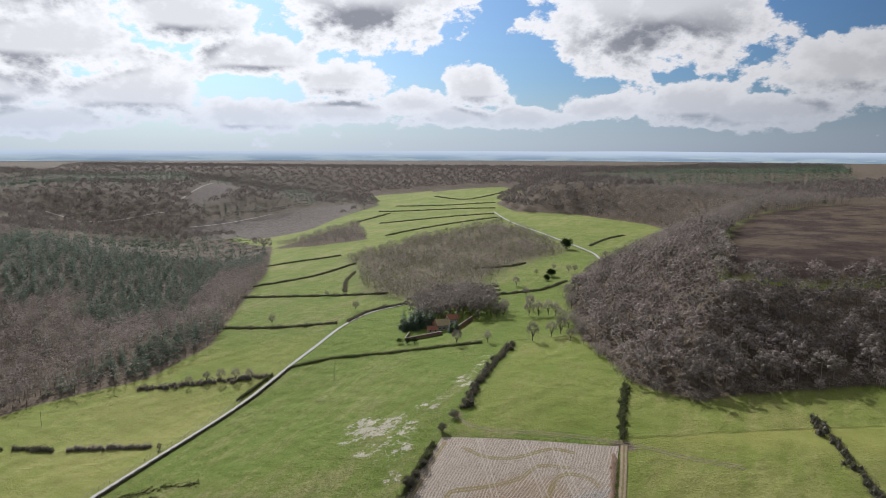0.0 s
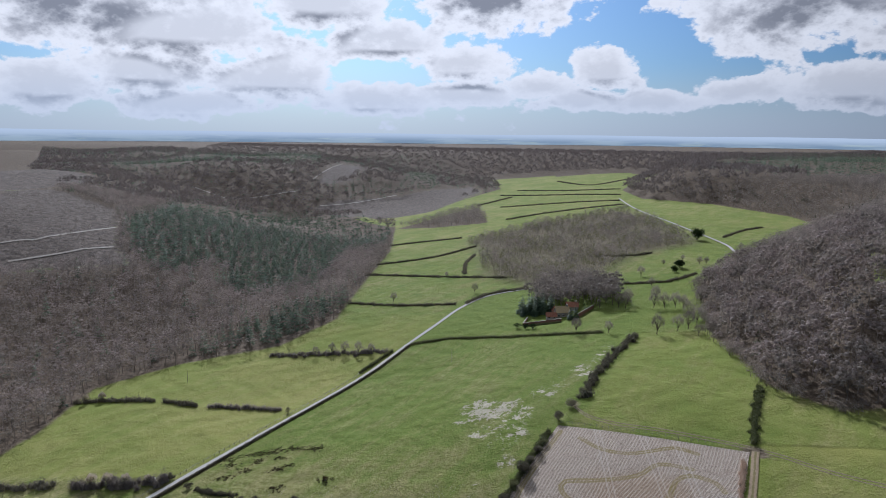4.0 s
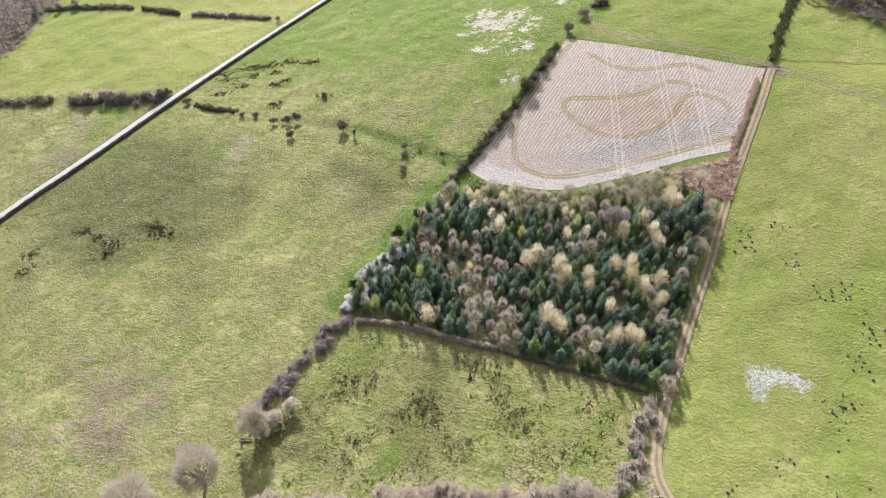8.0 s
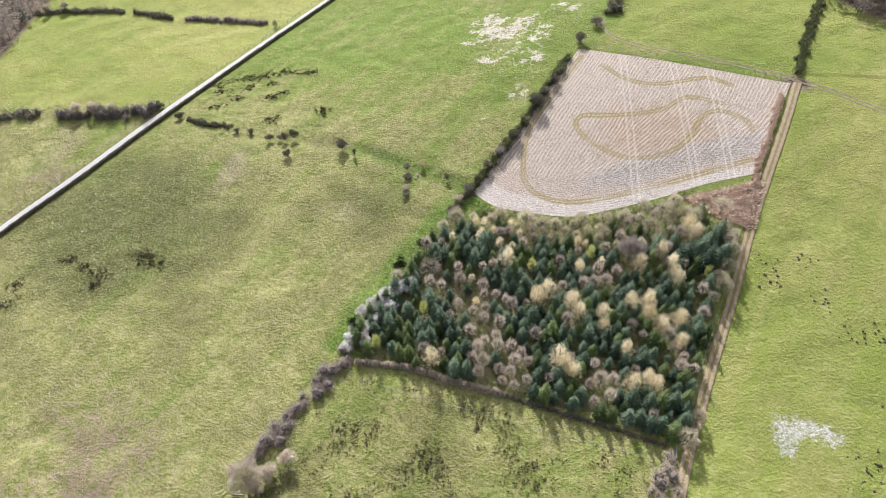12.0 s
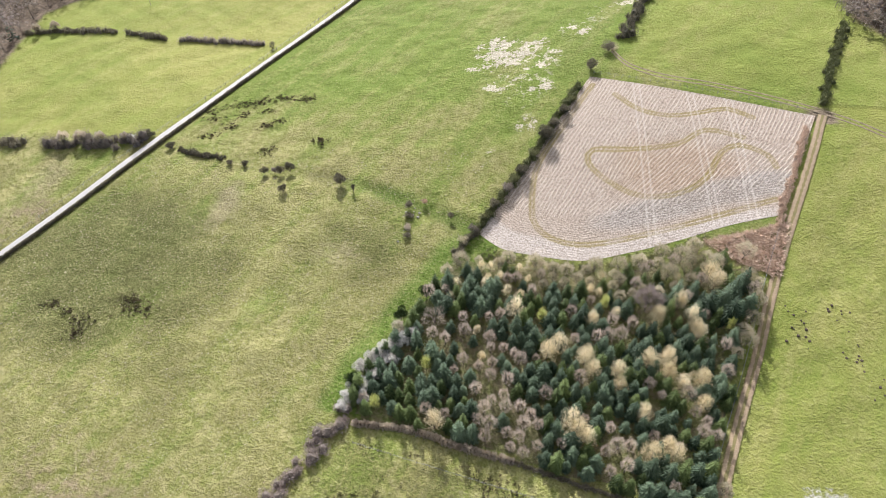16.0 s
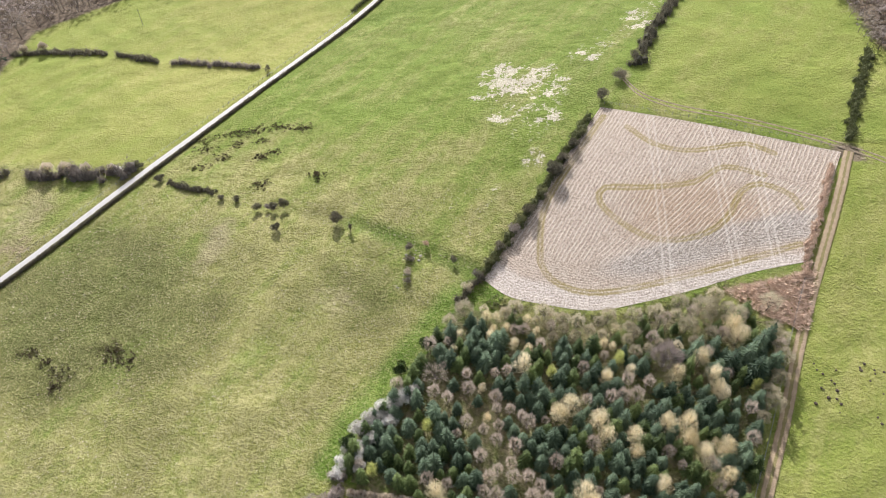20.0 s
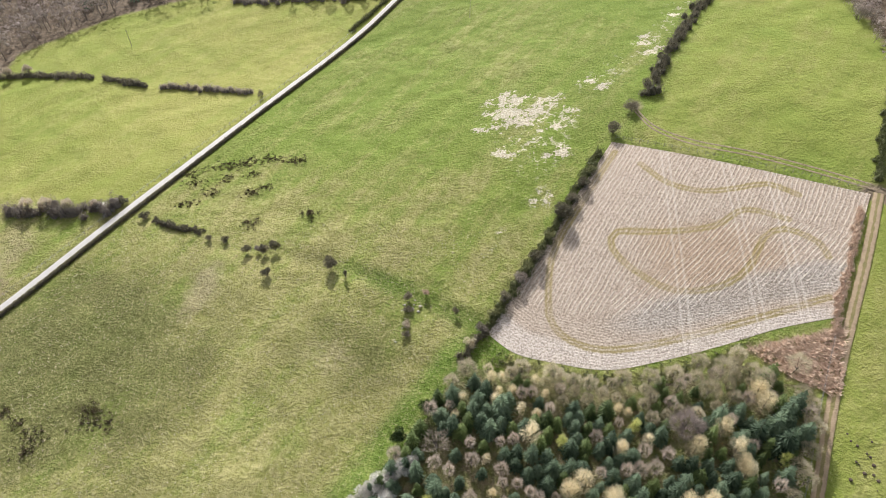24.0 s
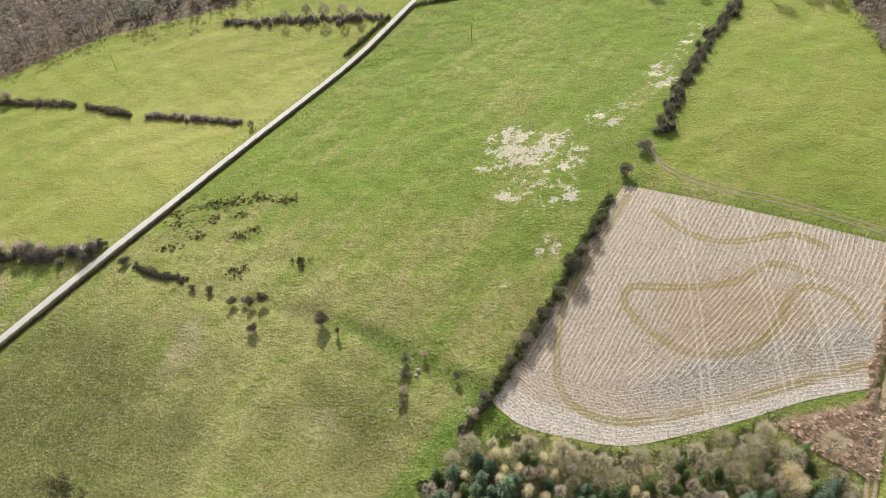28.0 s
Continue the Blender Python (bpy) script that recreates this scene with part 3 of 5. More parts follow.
PALE = [(-32.2, 254.9, 5.6), (-32.1, 247.3, 4.8), (-26.7, 242.9, 3.5), (-22.2, 252.9, 3.5), (-22.6, 248.5, 2.4), (-16.7, 254.0, 1.9), (-13.1, 247.5, 1.9), (-13.3, 229.8, 1.9),
        (-16.6, 211.9, 2.4), (-17.5, 227.2, 1.4), (-15.7, 240.4, 1.4), (-13.2, 243.9, 1.4), (-7.7, 263.3, 1.6), (-3.6, 260.4, 1.4), (-10.9, 263.4, 1.1), (8.5, 286.6, 1.6),
        (13.4, 283.1, 1.4), (18.9, 307.2, 1.4), (-30.4, 229.3, 1.4), (-35.8, 239.5, 1.3), (-39.0, 239.6, 1.1), (-27.9, 227.9, 1.3), (10.8, 279.8, 1.3), (9.5, 291.9, 1.3)]
pale = np.max([1.05 * np.exp(-(((X - a) ** 2 + (1.4 * (Y - b)) ** 2) / (0.8 + 0.8 * q) ** 2)) for a, b, q in PALE], axis=0)
pale += 0.40 * np.exp(-(((X + 25) / 13) ** 2 + ((Y - 245) / 11) ** 2)) + 0.16 * np.exp(-(((X + 20) / 12) ** 2 + ((Y - 225) / 20) ** 2))
pale += 0.20 * np.exp(-(line_distance(X, Y, [(-6, 262), (14, 292), (24, 322)])[0] / 7) ** 2) + 0.3 * np.exp(-(line_distance(X, Y, [(-26, 200), (-29, 193)])[0] / 1.5) ** 2)
lush = 0.45 * np.exp(-(line_distance(X, Y, [(-66, 186), (-45, 180), (-28, 173.5)])[0] / 4.0) ** 2) + 0.6 * np.exp(-((-plant_d - 3) / 4.5) ** 2) * (X < -20) * (Y > 116) + 0.4 * np.exp(-(line_distance(X, Y, STUBBLE_SOUTH)[0] / 2.5) ** 2)
lush += 0.28 * ease((Y - 195) / 40) * (lane_side > 0) * ease((12 - X + (Y - 240) * 0.3) / 8) + 0.5 * ease((3 - np.abs(X - 22 - 0.22 * (Y - 75))) / 3) * (Y > 72) * (Y < 103) + 0.35 * (plant_d > 0)
dead = 0.6 * np.exp(-(((X + 102) / 5) ** 2 + ((Y - 176) / 13) ** 2)) + 0.4 * np.exp(-(((X + 62) / 9) ** 2 + ((Y - 160) / 6) ** 2)) + 0.32 * np.exp(-(((X + 95) / 30) ** 2 + ((Y - 80) / 25) ** 2)) + 0.4 * np.exp(-(((X + 168) / 12) ** 2 + ((Y - 178) / 20) ** 2))
dead += 0.35 * np.exp(-(((X + 20) / 30) ** 2 + ((Y - 76) / 6) ** 2)) + 0.3 * np.exp(-(((X - 2) / 6) ** 2 + ((Y - 84) / 14) ** 2))
white = np.clip(0.46 + 0.1 * inside_distance(X, Y, [(50, 116), (56, 116.5), (62, 115), (65.5, 112), (62, 110), (56, 111), (54, 106), (50.5, 107)]), 0, 0.6)
mud_d, _ = line_distance(X, Y, [(66, 221), (51, 226.5), (32, 232), (16, 237), (9, 243)])
mud = 0.25 * np.exp(-(mud_d / 2.2) ** 2) * ease((X - 4) / 30) + 0.7 * np.exp(-(((X - 66) / 5) ** 2 + ((Y - 222) / 4) ** 2))
mud += 0.65 * np.exp(-(((X - 6) / 4) ** 2 + ((Y - 250) / 4) ** 2)) + 0.35 * np.exp(-(line_distance(X, Y, [(66, 220), (102, 205)])[0] / 1.5) ** 2)
nx, ny = len(gx), len(gy)
i = np.arange(nx * ny).reshape(ny, nx)
quads = np.stack([i[:-1, :-1], i[:-1, 1:], i[1:, 1:], i[1:, :-1]], -1).reshape(-1, 4)
me = mesh_from("ground", np.stack([X, Y, Z], 1), quads, m_ground,
               {"tone": tone, "moss_shade": moss_shade, "lush": lush, "dead": dead, "yellow": yellow, "brown": brown, "rough": rough, "pale": pale, "white": white, "mud": mud, "wood": wood, "moor": np.clip(moor_d, -60, 60), "clear": np.clip(clear_d, -60, 60)}, True)
tagged(new("ground", me), "rolling green valley pasture between two wooded ridges", "ground", kind="structure")


def ribbon(name, line, width, mat, lift, label, category, cells=6):
    """A road laid over the ground along a line."""
    c = smooth_line(line, 2.0)
    t = np.gradient(c, axis=0)
    t /= np.hypot(t[:, 0], t[:, 1])[:, None]
    across = np.linspace(-width / 2, width / 2, cells + 1)
    px = c[:, :1] + t[:, 1:] * across
    py = c[:, 1:] - t[:, :1] * across
    pz = height(px, py) + lift - 0.10 * (np.abs(across) > width / 2 - 0.01)
    k = np.arange(px.size).reshape(px.shape)
    F = np.stack([k[:-1, :-1], k[:-1, 1:], k[1:, 1:], k[1:, :-1]], -1).reshape(-1, 4)
    me = mesh_from(name, np.stack([px, py, pz], -1).reshape(-1, 3), F, mat, {"across": np.broadcast_to(across, px.shape)}, True)
    return tagged(new(name, me), label, category, kind="structure")


ribbon("road", LANE, 2.6, m_lane, 0.05, "narrow pale grey tarmac country lane across the pasture", "road")
ribbon("road", FAR_LANE, 3.2, m_lane, 0.25, "pale country lane climbing the far side of the valley", "road")
for c in FOREST_TRACKS:
    ribbon("forest_track", c, 3.4, m_forest_track, 0.5, "pale gravel forestry track on the western hillside", "track", 2)
m_rut = plain("trodden_mud", (0.15, 0.115, 0.075), (0.30, 0.24, 0.165), 1.2, 0.95, 0.1)
for side in (-0.85, 0.85):
    for line in RUTS:
        ribbon("wheel_rut", [(x, y + side) for x, y in line], 0.55, m_rut, 0.05, "bare muddy wheel rut in the pasture above the stubble", "track", 2)
ribbon("farm_track", TRACK, 2.5, m_track, 0.06, "rutted brown dirt farm track with a grassy middle", "track")

# the stubble field, a patch stretched between its south and north edges
south, north = smooth_line(STUBBLE_SOUTH, 0.7), smooth_line(STUBBLE_NORTH, 0.7)
u, v = np.linspace(0, 1, 210), np.linspace(0, 1, 180)


def along(c):
    s = np.concatenate([[0], np.cumsum(np.hypot(*np.diff(c, axis=0).T))])
    return np.stack([np.interp(u * s[-1], s, c[:, k]) for k in (0, 1)], 1)


S, N = along(south), along(north)
P = S[None] * (1 - v[:, None, None]) + N[None] * v[:, None, None]
fx, fy = P[..., 0].ravel(), P[..., 1].ravel()
k = np.arange(fx.size).reshape(P.shape[:2])
F = np.stack([k[:-1, :-1], k[:-1, 1:], k[1:, 1:], k[1:, :-1]], -1).reshape(-1, 4)
LOOP = [(13, 204), (3, 203), (2, 198), (8, 192), (17, 188), (27, 190), (34, 196), (38, 205), (43, 208), (50, 205), (52, 201)]
LOOP_NORTH = [(8, 226), (15, 220), (24, 218), (33, 220), (40, 222), (47, 219)]
LOOP_OUTER = [(1, 230), (-5, 215), (-12, 196), (-12, 182), (-10, 175), (-3, 171), (8, 172), (31, 181), (51, 190)]
LOOP_MID = [(3, 203), (13, 204), (26, 207), (34, 213), (44, 211)]
wheel = np.min([line_distance(fx, fy, [tuple(q) for q in smooth_line(c, 2.5)])[0] for c in (LOOP, LOOP_NORTH, LOOP_OUTER, LOOP_MID)], axis=0)
tram = np.min([np.abs(line_distance(fx, fy, c)[0] - 0.9) for c in ([(38, 170), (28, 240)], [(47, 172), (39, 240)], [(22, 160), (13, 240)])], axis=0)
headland = line_distance(fx, fy, STUBBLE_SOUTH)[0]
headband = 1.3 * np.exp(-((headland - 10.5) / 4.2) ** 2) * ease((fx + 8) / 30)
me = mesh_from("stubble_field", np.stack([fx, fy, height(fx, fy) + 0.03], 1), F, m_stubble,
               {"wheel": np.abs(wheel - 0.5), "tram": tram, "swing": (np.clip((u[None] - 0.12) * 2.2, 0, 1) * (1.1 - v[:, None])).ravel(), "headland": headland + (fx - 10) * 0.05, "headband": headband, "centre": np.exp(-(((fx - 27) / 22) ** 2 + ((fy - 197) / 14) ** 2))}, True)
tagged(new("stubble_field", me), "pale straw-coloured stubble field with curved wheel marks", "field", kind="structure")

# the distance: a self-lit ring of vale, its haze painted in
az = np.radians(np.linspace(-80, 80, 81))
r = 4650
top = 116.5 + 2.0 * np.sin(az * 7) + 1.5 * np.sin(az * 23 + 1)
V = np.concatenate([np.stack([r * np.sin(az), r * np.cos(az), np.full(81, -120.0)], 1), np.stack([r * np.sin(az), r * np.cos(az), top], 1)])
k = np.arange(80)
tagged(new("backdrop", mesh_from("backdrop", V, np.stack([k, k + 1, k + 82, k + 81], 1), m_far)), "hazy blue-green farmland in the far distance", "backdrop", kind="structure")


# ---- trees ----
def unit(v):
    return v / np.maximum(np.linalg.norm(v, axis=-1, keepdims=True), 1e-9)


def slivers(at, way, length, width, r):
    """Thin pointed triangles from places along ways."""
    at, way = np.asarray(at), unit(np.asarray(way))
    side = unit(np.cross(way, r.normal(size=way.shape)))
    length, width = np.broadcast_to(length, len(at))[:, None], np.broadcast_to(width, len(at))[:, None]
    return np.stack([at - side * width / 2, at + side * width / 2, at + way * length], 1)


def limb(a, b, ra, rb, sides=4):
    """A tapered stick as triangles."""
    a, b = np.array(a, float), np.array(b, float)
    w = unit(b - a)
    s = unit(np.cross(w, (0.3, 0.9, 0.2)))
    t = np.cross(w, s)
    g = np.linspace(0, 2 * np.pi, sides, endpoint=False)
    ring = np.cos(g)[:, None] * s + np.sin(g)[:, None] * t
    lo, hi = a + ring * ra, b + ring * rb
    out = []
    for k in range(sides):
        m = (k + 1) % sides
        out += [(lo[k], lo[m], hi[m]), (lo[k], hi[m], hi[k])]
    return np.array(out)


def crown_heart(r):
    """The dense inside of a crown, lumpy, of unit size."""
    rings = [np.array([[0, 0, 1.0]])]
    for k in (0.8, 1.6):
        g = np.arange(7) * 2 * np.pi / 7 + r.random()
        q = r.uniform(0.75, 1.15, 7)
        rings.append(np.stack([np.cos(g) * np.sin(k) * q, np.sin(g) * np.sin(k) * q, np.cos(k) * q], 1))
    out = [(rings[0][0], rings[1][k], rings[1][(k + 1) % 7]) for k in range(7)]
    for k in range(7):
        m = (k + 1) % 7
        out += [(rings[1][k], rings[2][k], rings[2][m]), (rings[1][k], rings[2][m], rings[1][m])]
    return np.array(out)


def fan_conifer(r, H, R, tiers=15, boughs=11, start=0.06, sprays=2):
    """A spire of drooping boughs in uneven tiers, each a ridged fan with side sprays."""
    out = []
    lobes, turn = r.uniform(0.82, 1.14, 5), r.random() * 6.28
    for k in range(tiers):
        f = (k + 0.6 * r.random()) / tiers
        z0 = H * (start + (0.96 - start) * f)
        rad = R * ((1 - f) ** 0.85 * r.uniform(0.85, 1.1) + 0.05)
        m = max(4, int(boughs * (1 - 0.55 * f)))
        for j in range(m):
            a = 2 * np.pi * (j + r.random() * 0.8) / m + k * 1.7
            q = rad * r.uniform(0.68, 1.15) * lobes[int((a + turn) / 1.2567) % 5]
            z = z0 + r.normal() * 0.015 * H
            drop = q * (-0.34 + 0.55 * f + r.normal() * 0.1)
            d, s, up_z = np.array([np.cos(a), np.sin(a), 0]), np.array([-np.sin(a), np.cos(a), 0]), np.array([0, 0, 1.0])
            root, tip = up_z * (z + 0.12 * q), d * q + up_z * (z + drop)
            wd = q * r.uniform(0.14, 0.22)
            for sg in (-1, 1):
                out.append((root, d * q * 0.6 + s * wd * sg + up_z * (z + drop * 0.75 - 0.05 * q), tip))
                for c in np.linspace(0.38, 0.72, sprays):
                    at = root + (tip - root) * (c + r.uniform(-0.06, 0.06))
                    w1 = wd * (2.3 - 1.4 * c)
                    out.append((at, at + d * q * 0.10 + s * w1 * 0.9 * sg - up_z * 0.03 * q, at + d * q * 0.27 + s * w1 * 1.25 * sg - up_z * 0.09 * q))
    out.append(((0.02 * H, 0, H * 0.86), (-0.014 * H, 0.016 * H, H * 0.86), (0, 0, H)))
    out.append(((0, 0.02 * H, H * 0.86), (0.01 * H, -0.016 * H, H * 0.86), (0, 0, H)))
    return np.array(out)


def bare_tree(r, H, R, limbs=7, twigs=420, stem=0.3, low=0.22, rad=0.17, length=0.9, width=0.07):
    """A leafless round-headed tree: trunk and limbs, and a crown of twigs."""
    wood, tips = [], []
    fork = np.array([r.normal() * 0.15, r.normal() * 0.15, H * stem])
    wood.append(limb((0, 0, -0.3), fork, rad, rad * 0.75, 6))
    for j in range(limbs):
        a = 2 * np.pi * (j + r.random() * 0.6) / limbs
        lean = r.uniform(0.35, 1.0) if j else 0.1
        b = fork + np.array([np.cos(a) * R * 0.5 * lean, np.sin(a) * R * 0.5 * lean, H * r.uniform(0.2, 0.38)])
        wood.append(limb(fork * (0.75 + 0.25 * r.random()), b, rad * 0.5, rad * 0.25, 4))
        for q in range(4):
            c = b + np.array([np.cos(a + r.normal() * 0.9) * R * 0.42, np.sin(a + r.normal() * 0.9) * R * 0.42, H * r.uniform(-0.02, 0.25)])
            wood.append(limb(b, c, rad * 0.22, rad * 0.08, 3))
            tips.append(c)
    d = unit(r.normal(size=(twigs, 3)))
    d[:, 2] = np.abs(d[:, 2]) * 0.95 - 0.25 * (r.random(twigs) < 0.4)
    lump = 0.82 + 0.22 * np.sin(d[:, 0] * 4 + r.random() * 6) * np.sin(d[:, 1] * 5 + r.random() * 6)
    depth = r.uniform(0.45, 1.0, twigs) ** 0.5 * lump
    mid = np.array([0, 0, H * (low + 0.32)])
    at = mid + d * depth[:, None] * np.array([R, R, H * (0.68 - low)]) * 0.9
    way = d + np.array([0, 0, 0.35]) + r.normal(size=d.shape) * 0.45
    return np.concatenate(wood), slivers(at, way, r.uniform(0.6, 1.3, twigs) * length, width, r)


def larch(r, H, R, twigs=420, width=0.085, heads=6, fine=0.7):
    """A leafless young tree: a stem and a fuzzy crown of several uneven heads of upswept twigs."""
    each = twigs // (heads + 2)
    at, way = [], []
    for k in range(heads + 2):
        f = (k + 0.5) / (heads + 2)
        a = k * 2.4 + r.random()
        out = R * 0.55 * (1 - f) ** 0.6 * r.uniform(0.5, 1.15)
        mid = np.array([np.cos(a) * out, np.sin(a) * out, H * (0.25 + 0.6 * f)])
        size = np.array([R * (0.62 - 0.2 * f), R * (0.62 - 0.2 * f), H * 0.19]) * r.uniform(0.8, 1.15)
        d = unit(r.normal(size=(each, 3)))
        at.append(mid + d * size * (r.uniform(0.1, 1.0, each) ** 0.5)[:, None])
        way.append(d + (0, 0, 0.6) + r.normal(size=d.shape) * 0.45)
    at, way = np.concatenate(at), np.concatenate(way)
    return limb((0, 0, -0.3), (0, 0, H * 0.86), 0.13, 0.03, 5), slivers(at, way, r.uniform(0.4, 1.0, len(at)) * fine, width, r)


def tree_thing(name, trunk, crown, crown_mat, label, category="tree", group="", trunk_mat=None):
    ob = tagged(new(name), label, category, group)
    for part_name, tris, mat in (("trunk", trunk, trunk_mat or BARK), ("crown", crown, crown_mat)):
        new(part_name, soup(part_name, tris, mat)).parent = ob
    return ob


def stand(ob, x, y, size=1.0, turn=None, tall=1.0, sink=0.0):
    """Put a thing on the ground."""
    ob.matrix_basis = Matrix.Translation((x, y, ground(x, y) - sink)) @ Matrix.Rotation(random.uniform(0, 6.28) if turn is None else turn, 4, "Z") @ Matrix.Diagonal((size, size, size * tall, 1))
    return ob


def another(ob, x, y, size=1.0, tall=1.0):
    c = copy_thing(ob, Matrix())
    return stand(c, x, y, size, None, tall)


def kinds(name, count, build, mat, label, group=""):
    out = []
    for k in range(count):
        trunk, crown = build(np.random.default_rng(100 + k * 7 + len(name)))
        out.append(tree_thing(name, trunk, crown, mat, label, "tree", group))
    return out


class Stock:
    """Trees of one kind, built once in some shapes, then copied; the first places use the originals."""

    def __init__(self, things):
        self.things, self.used = things, [False] * len(things)

    def put(self, x, y, size=1.0, tall=1.0, which=None):
        k = random.randrange(len(self.things)) if which is None else which
        if not self.used[k]:
            self.used[k] = True
            return stand(self.things[k], x, y, size, None, tall)
        return another(self.things[k], x, y, size, tall)


def spruce_build(r):
    H, R = r.uniform(6.0, 8.2), r.uniform(2.1, 2.8)
    return limb((0, 0, -0.3), (0, 0, H * 0.9), 0.16, 0.03, 5), fan_conifer(r, H, R)


spruces = Stock(kinds("spruce_tree", 7, spruce_build, SPRUCE, "dense blue-green spruce in the square plantation", "plantation spruces"))
firs = Stock(kinds("fir_tree", 4, spruce_build, GREEN_FIR, "dark green fir in the square plantation", "plantation firs"))
larches = Stock(kinds("larch_tree", 7, lambda r: larch(r, r.uniform(5.2, 6.6), r.uniform(1.9, 2.5), 1700, 0.06, 7, 0.5), LARCH, "straw-coloured leafless larch among dark conifers", "plantation larches"))
budding = Stock(kinds("larch_tree", 2, lambda r: larch(r, 5.6, 1.5, 800, 0.075, 5), LARCH_GREEN, "yellow-green budding larch among dark conifers", "plantation larches"))
birches = Stock(kinds("birch_tree", 7, lambda r: bare_tree(r, r.uniform(5.5, 7.5), r.uniform(1.7, 2.4), 9, 620, 0.22, 0.16, 0.12, 0.75, 0.06), TWIGS_BIRCH, "leafless pinkish-brown birch in the square plantation", "plantation birches"))
sallows = Stock(kinds("willow_tree", 5, lambda r: bare_tree(r, r.uniform(5, 6.5), r.uniform(2.2, 2.9), 8, 1100, 0.2, 0.12, 0.12, 0.6, 0.08), TWIGS_WILLOW, "bushy grey-green leafless willow at the wood's edge", "edge willows"))
oaks = Stock(kinds("oak_tree", 4, lambda r: bare_tree(r, r.uniform(10, 12), r.uniform(4.6, 5.4), 12, 9000, 0.2, 0.14, 0.34, 0.7, 0.05), TWIGS_PALE, "large round leafless oak in the hedgerow", "hedgerow oaks"))
ashes = Stock(kinds("ash_tree", 5, lambda r: bare_tree(r, r.uniform(12, 15), r.uniform(4.6, 5.8), 11, 2600, 0.16, 0.1, 0.26, 1.0, 0.055), TWIGS, "tall leafless ash standing in the pasture", "pasture trees"))

random.seed(3)
# larches with straw-coloured heads, where they stand in the plantation
LARCH_AT = [(-27.9, 154.2), (-22.4, 159.4), (-20.1, 160.1), (-17.2, 157.3), (-20.6, 154.5), (-11.5, 152.7), (-10.1, 157.5), (-14.9, 153.3), (-28.7, 149.4), (-12.1, 147.4), (6.3, 147.9), (5.4, 156.6),
            (21.0, 150.0), (28.9, 151.1), (30.0, 148.4), (30.8, 146.9), (11.9, 150.9), (34.7, 161.1), (33.5, 163.9), (26.5, 155.0), (-3.2, 137.4), (-1.0, 139.8), (5.4, 137.4), (7.2, 134.4),
            (19.2, 138.8), (12.8, 135.2), (13.5, 132.1), (23.4, 139.4), (23.9, 136.3), (26.8, 134.1), (30.8, 135.4), (3.5, 121.8), (4.8, 119.6), (7.1, 118.8), (18.7, 126.1), (31.1, 129.8),
            (20.4, 117.0), (23.7, 119.8), (25.2, 117.8), (-26.0, 116.7)]
placed = []
for x, y in LARCH_AT:
    larches.put(x, y, random.uniform(0.55, 0.75) if y > 148 and x < 20 else random.uniform(1.05, 1.3))
    placed.append((x, y))
for x, y in ((9.0, 153.0), (-30.8, 130.4), (38.0, 150.5), (-5.7, 147.2), (-40.2, 118.8)):
    budding.put(x, y, random.uniform(0.85, 1.1))
    placed.append((x, y))
big_round = tree_thing("beech_tree", *bare_tree(np.random.default_rng(5), 9.0, 4.2, 13, 2600, 0.25, 0.15, 0.2, 0.9, 0.07), TWIGS_PINK, "broad round leafless pinkish-brown tree in the plantation")
stand(big_round, 18.9, 153.7)
placed += [(18.9, 153.7), (17, 152.5), (21, 153), (18, 155.5)]
spreading = tree_thing("walnut_tree", *bare_tree(np.random.default_rng(8), 6.0, 3.8, 14, 520, 0.12, 0.12, 0.16, 1.0, 0.05), TWIGS_PALE, "spreading pale leafless tree with open radiating branches")
stand(spreading, -31.4, 142.5)
placed += [(-31.4, 142.5), (-33, 141), (-30, 144), (-30, 141)]


def clear_of(x, y, gap):
    return all((x - a) ** 2 + (y - b) ** 2 > gap * gap for a, b in placed)


def within(x, y, ring):
    return float(inside_distance(np.array(x), np.array(y), ring)) > 0


for x, y in ((-33.3, 153.0), (-36.6, 142.4), (-37.6, 122.5), (-33.4, 124.6), (-31.9, 118.4), (-25.8, 148.6)):
    firs.put(x, y, random.uniform(0.75, 0.95))
    placed.append((x, y))
for x, y in ((39, 160), (36.5, 157), (42, 156), (38, 153.5), (33, 155), (41, 162)):
    spruces.put(x, y, random.uniform(1.1, 1.3))
    placed.append((x, y))
for x, y in ((30, 172), (27, 168), (42, 171), (35, 167), (12, 164), (-1, 161), (-9, 162), (33, 169), (22, 169), (6, 163), (-16, 162), (17, 166), (44.5, 163), (44, 158), (43, 153), (41.5, 147), (-28, 160), (-31, 157), (24, 163), (32, 106.5), (34.5, 112)):
    sallows.put(x, y, random.uniform(0.8, 1.1))
    placed.append((x, y))
# leafless swathes among the conifers, the willowy north margin and the strip by the track
BARE = [[(-35.7, 143.2), (-28, 145.9), (-18, 143), (-12.8, 134), (-9.7, 125.3), (-2.7, 121.5), (-2.9, 111), (-12.7, 111), (-16.7, 119), (-18, 126.5), (-27.4, 135.8), (-33.8, 137.6)],
        [(9.3, 150.1), (16.3, 151.1), (17.7, 142.9), (11.6, 142)], [(10.5, 123.8), (16.8, 124.7), (17.5, 112), (10, 112)], [(34.4, 152), (38.1, 152), (36.6, 140.2), (33.1, 139.7)]]
MARGIN = [[(-30, 163), (-8.5, 163.5), (15.8, 168.6), (22.4, 168), (21.9, 157.6), (13.6, 155.1), (-7.7, 155.8), (-25, 156.8)], [(23.7, 171), (33, 173), (36.4, 162.4), (27.6, 158.4), (23.1, 159.3)]]
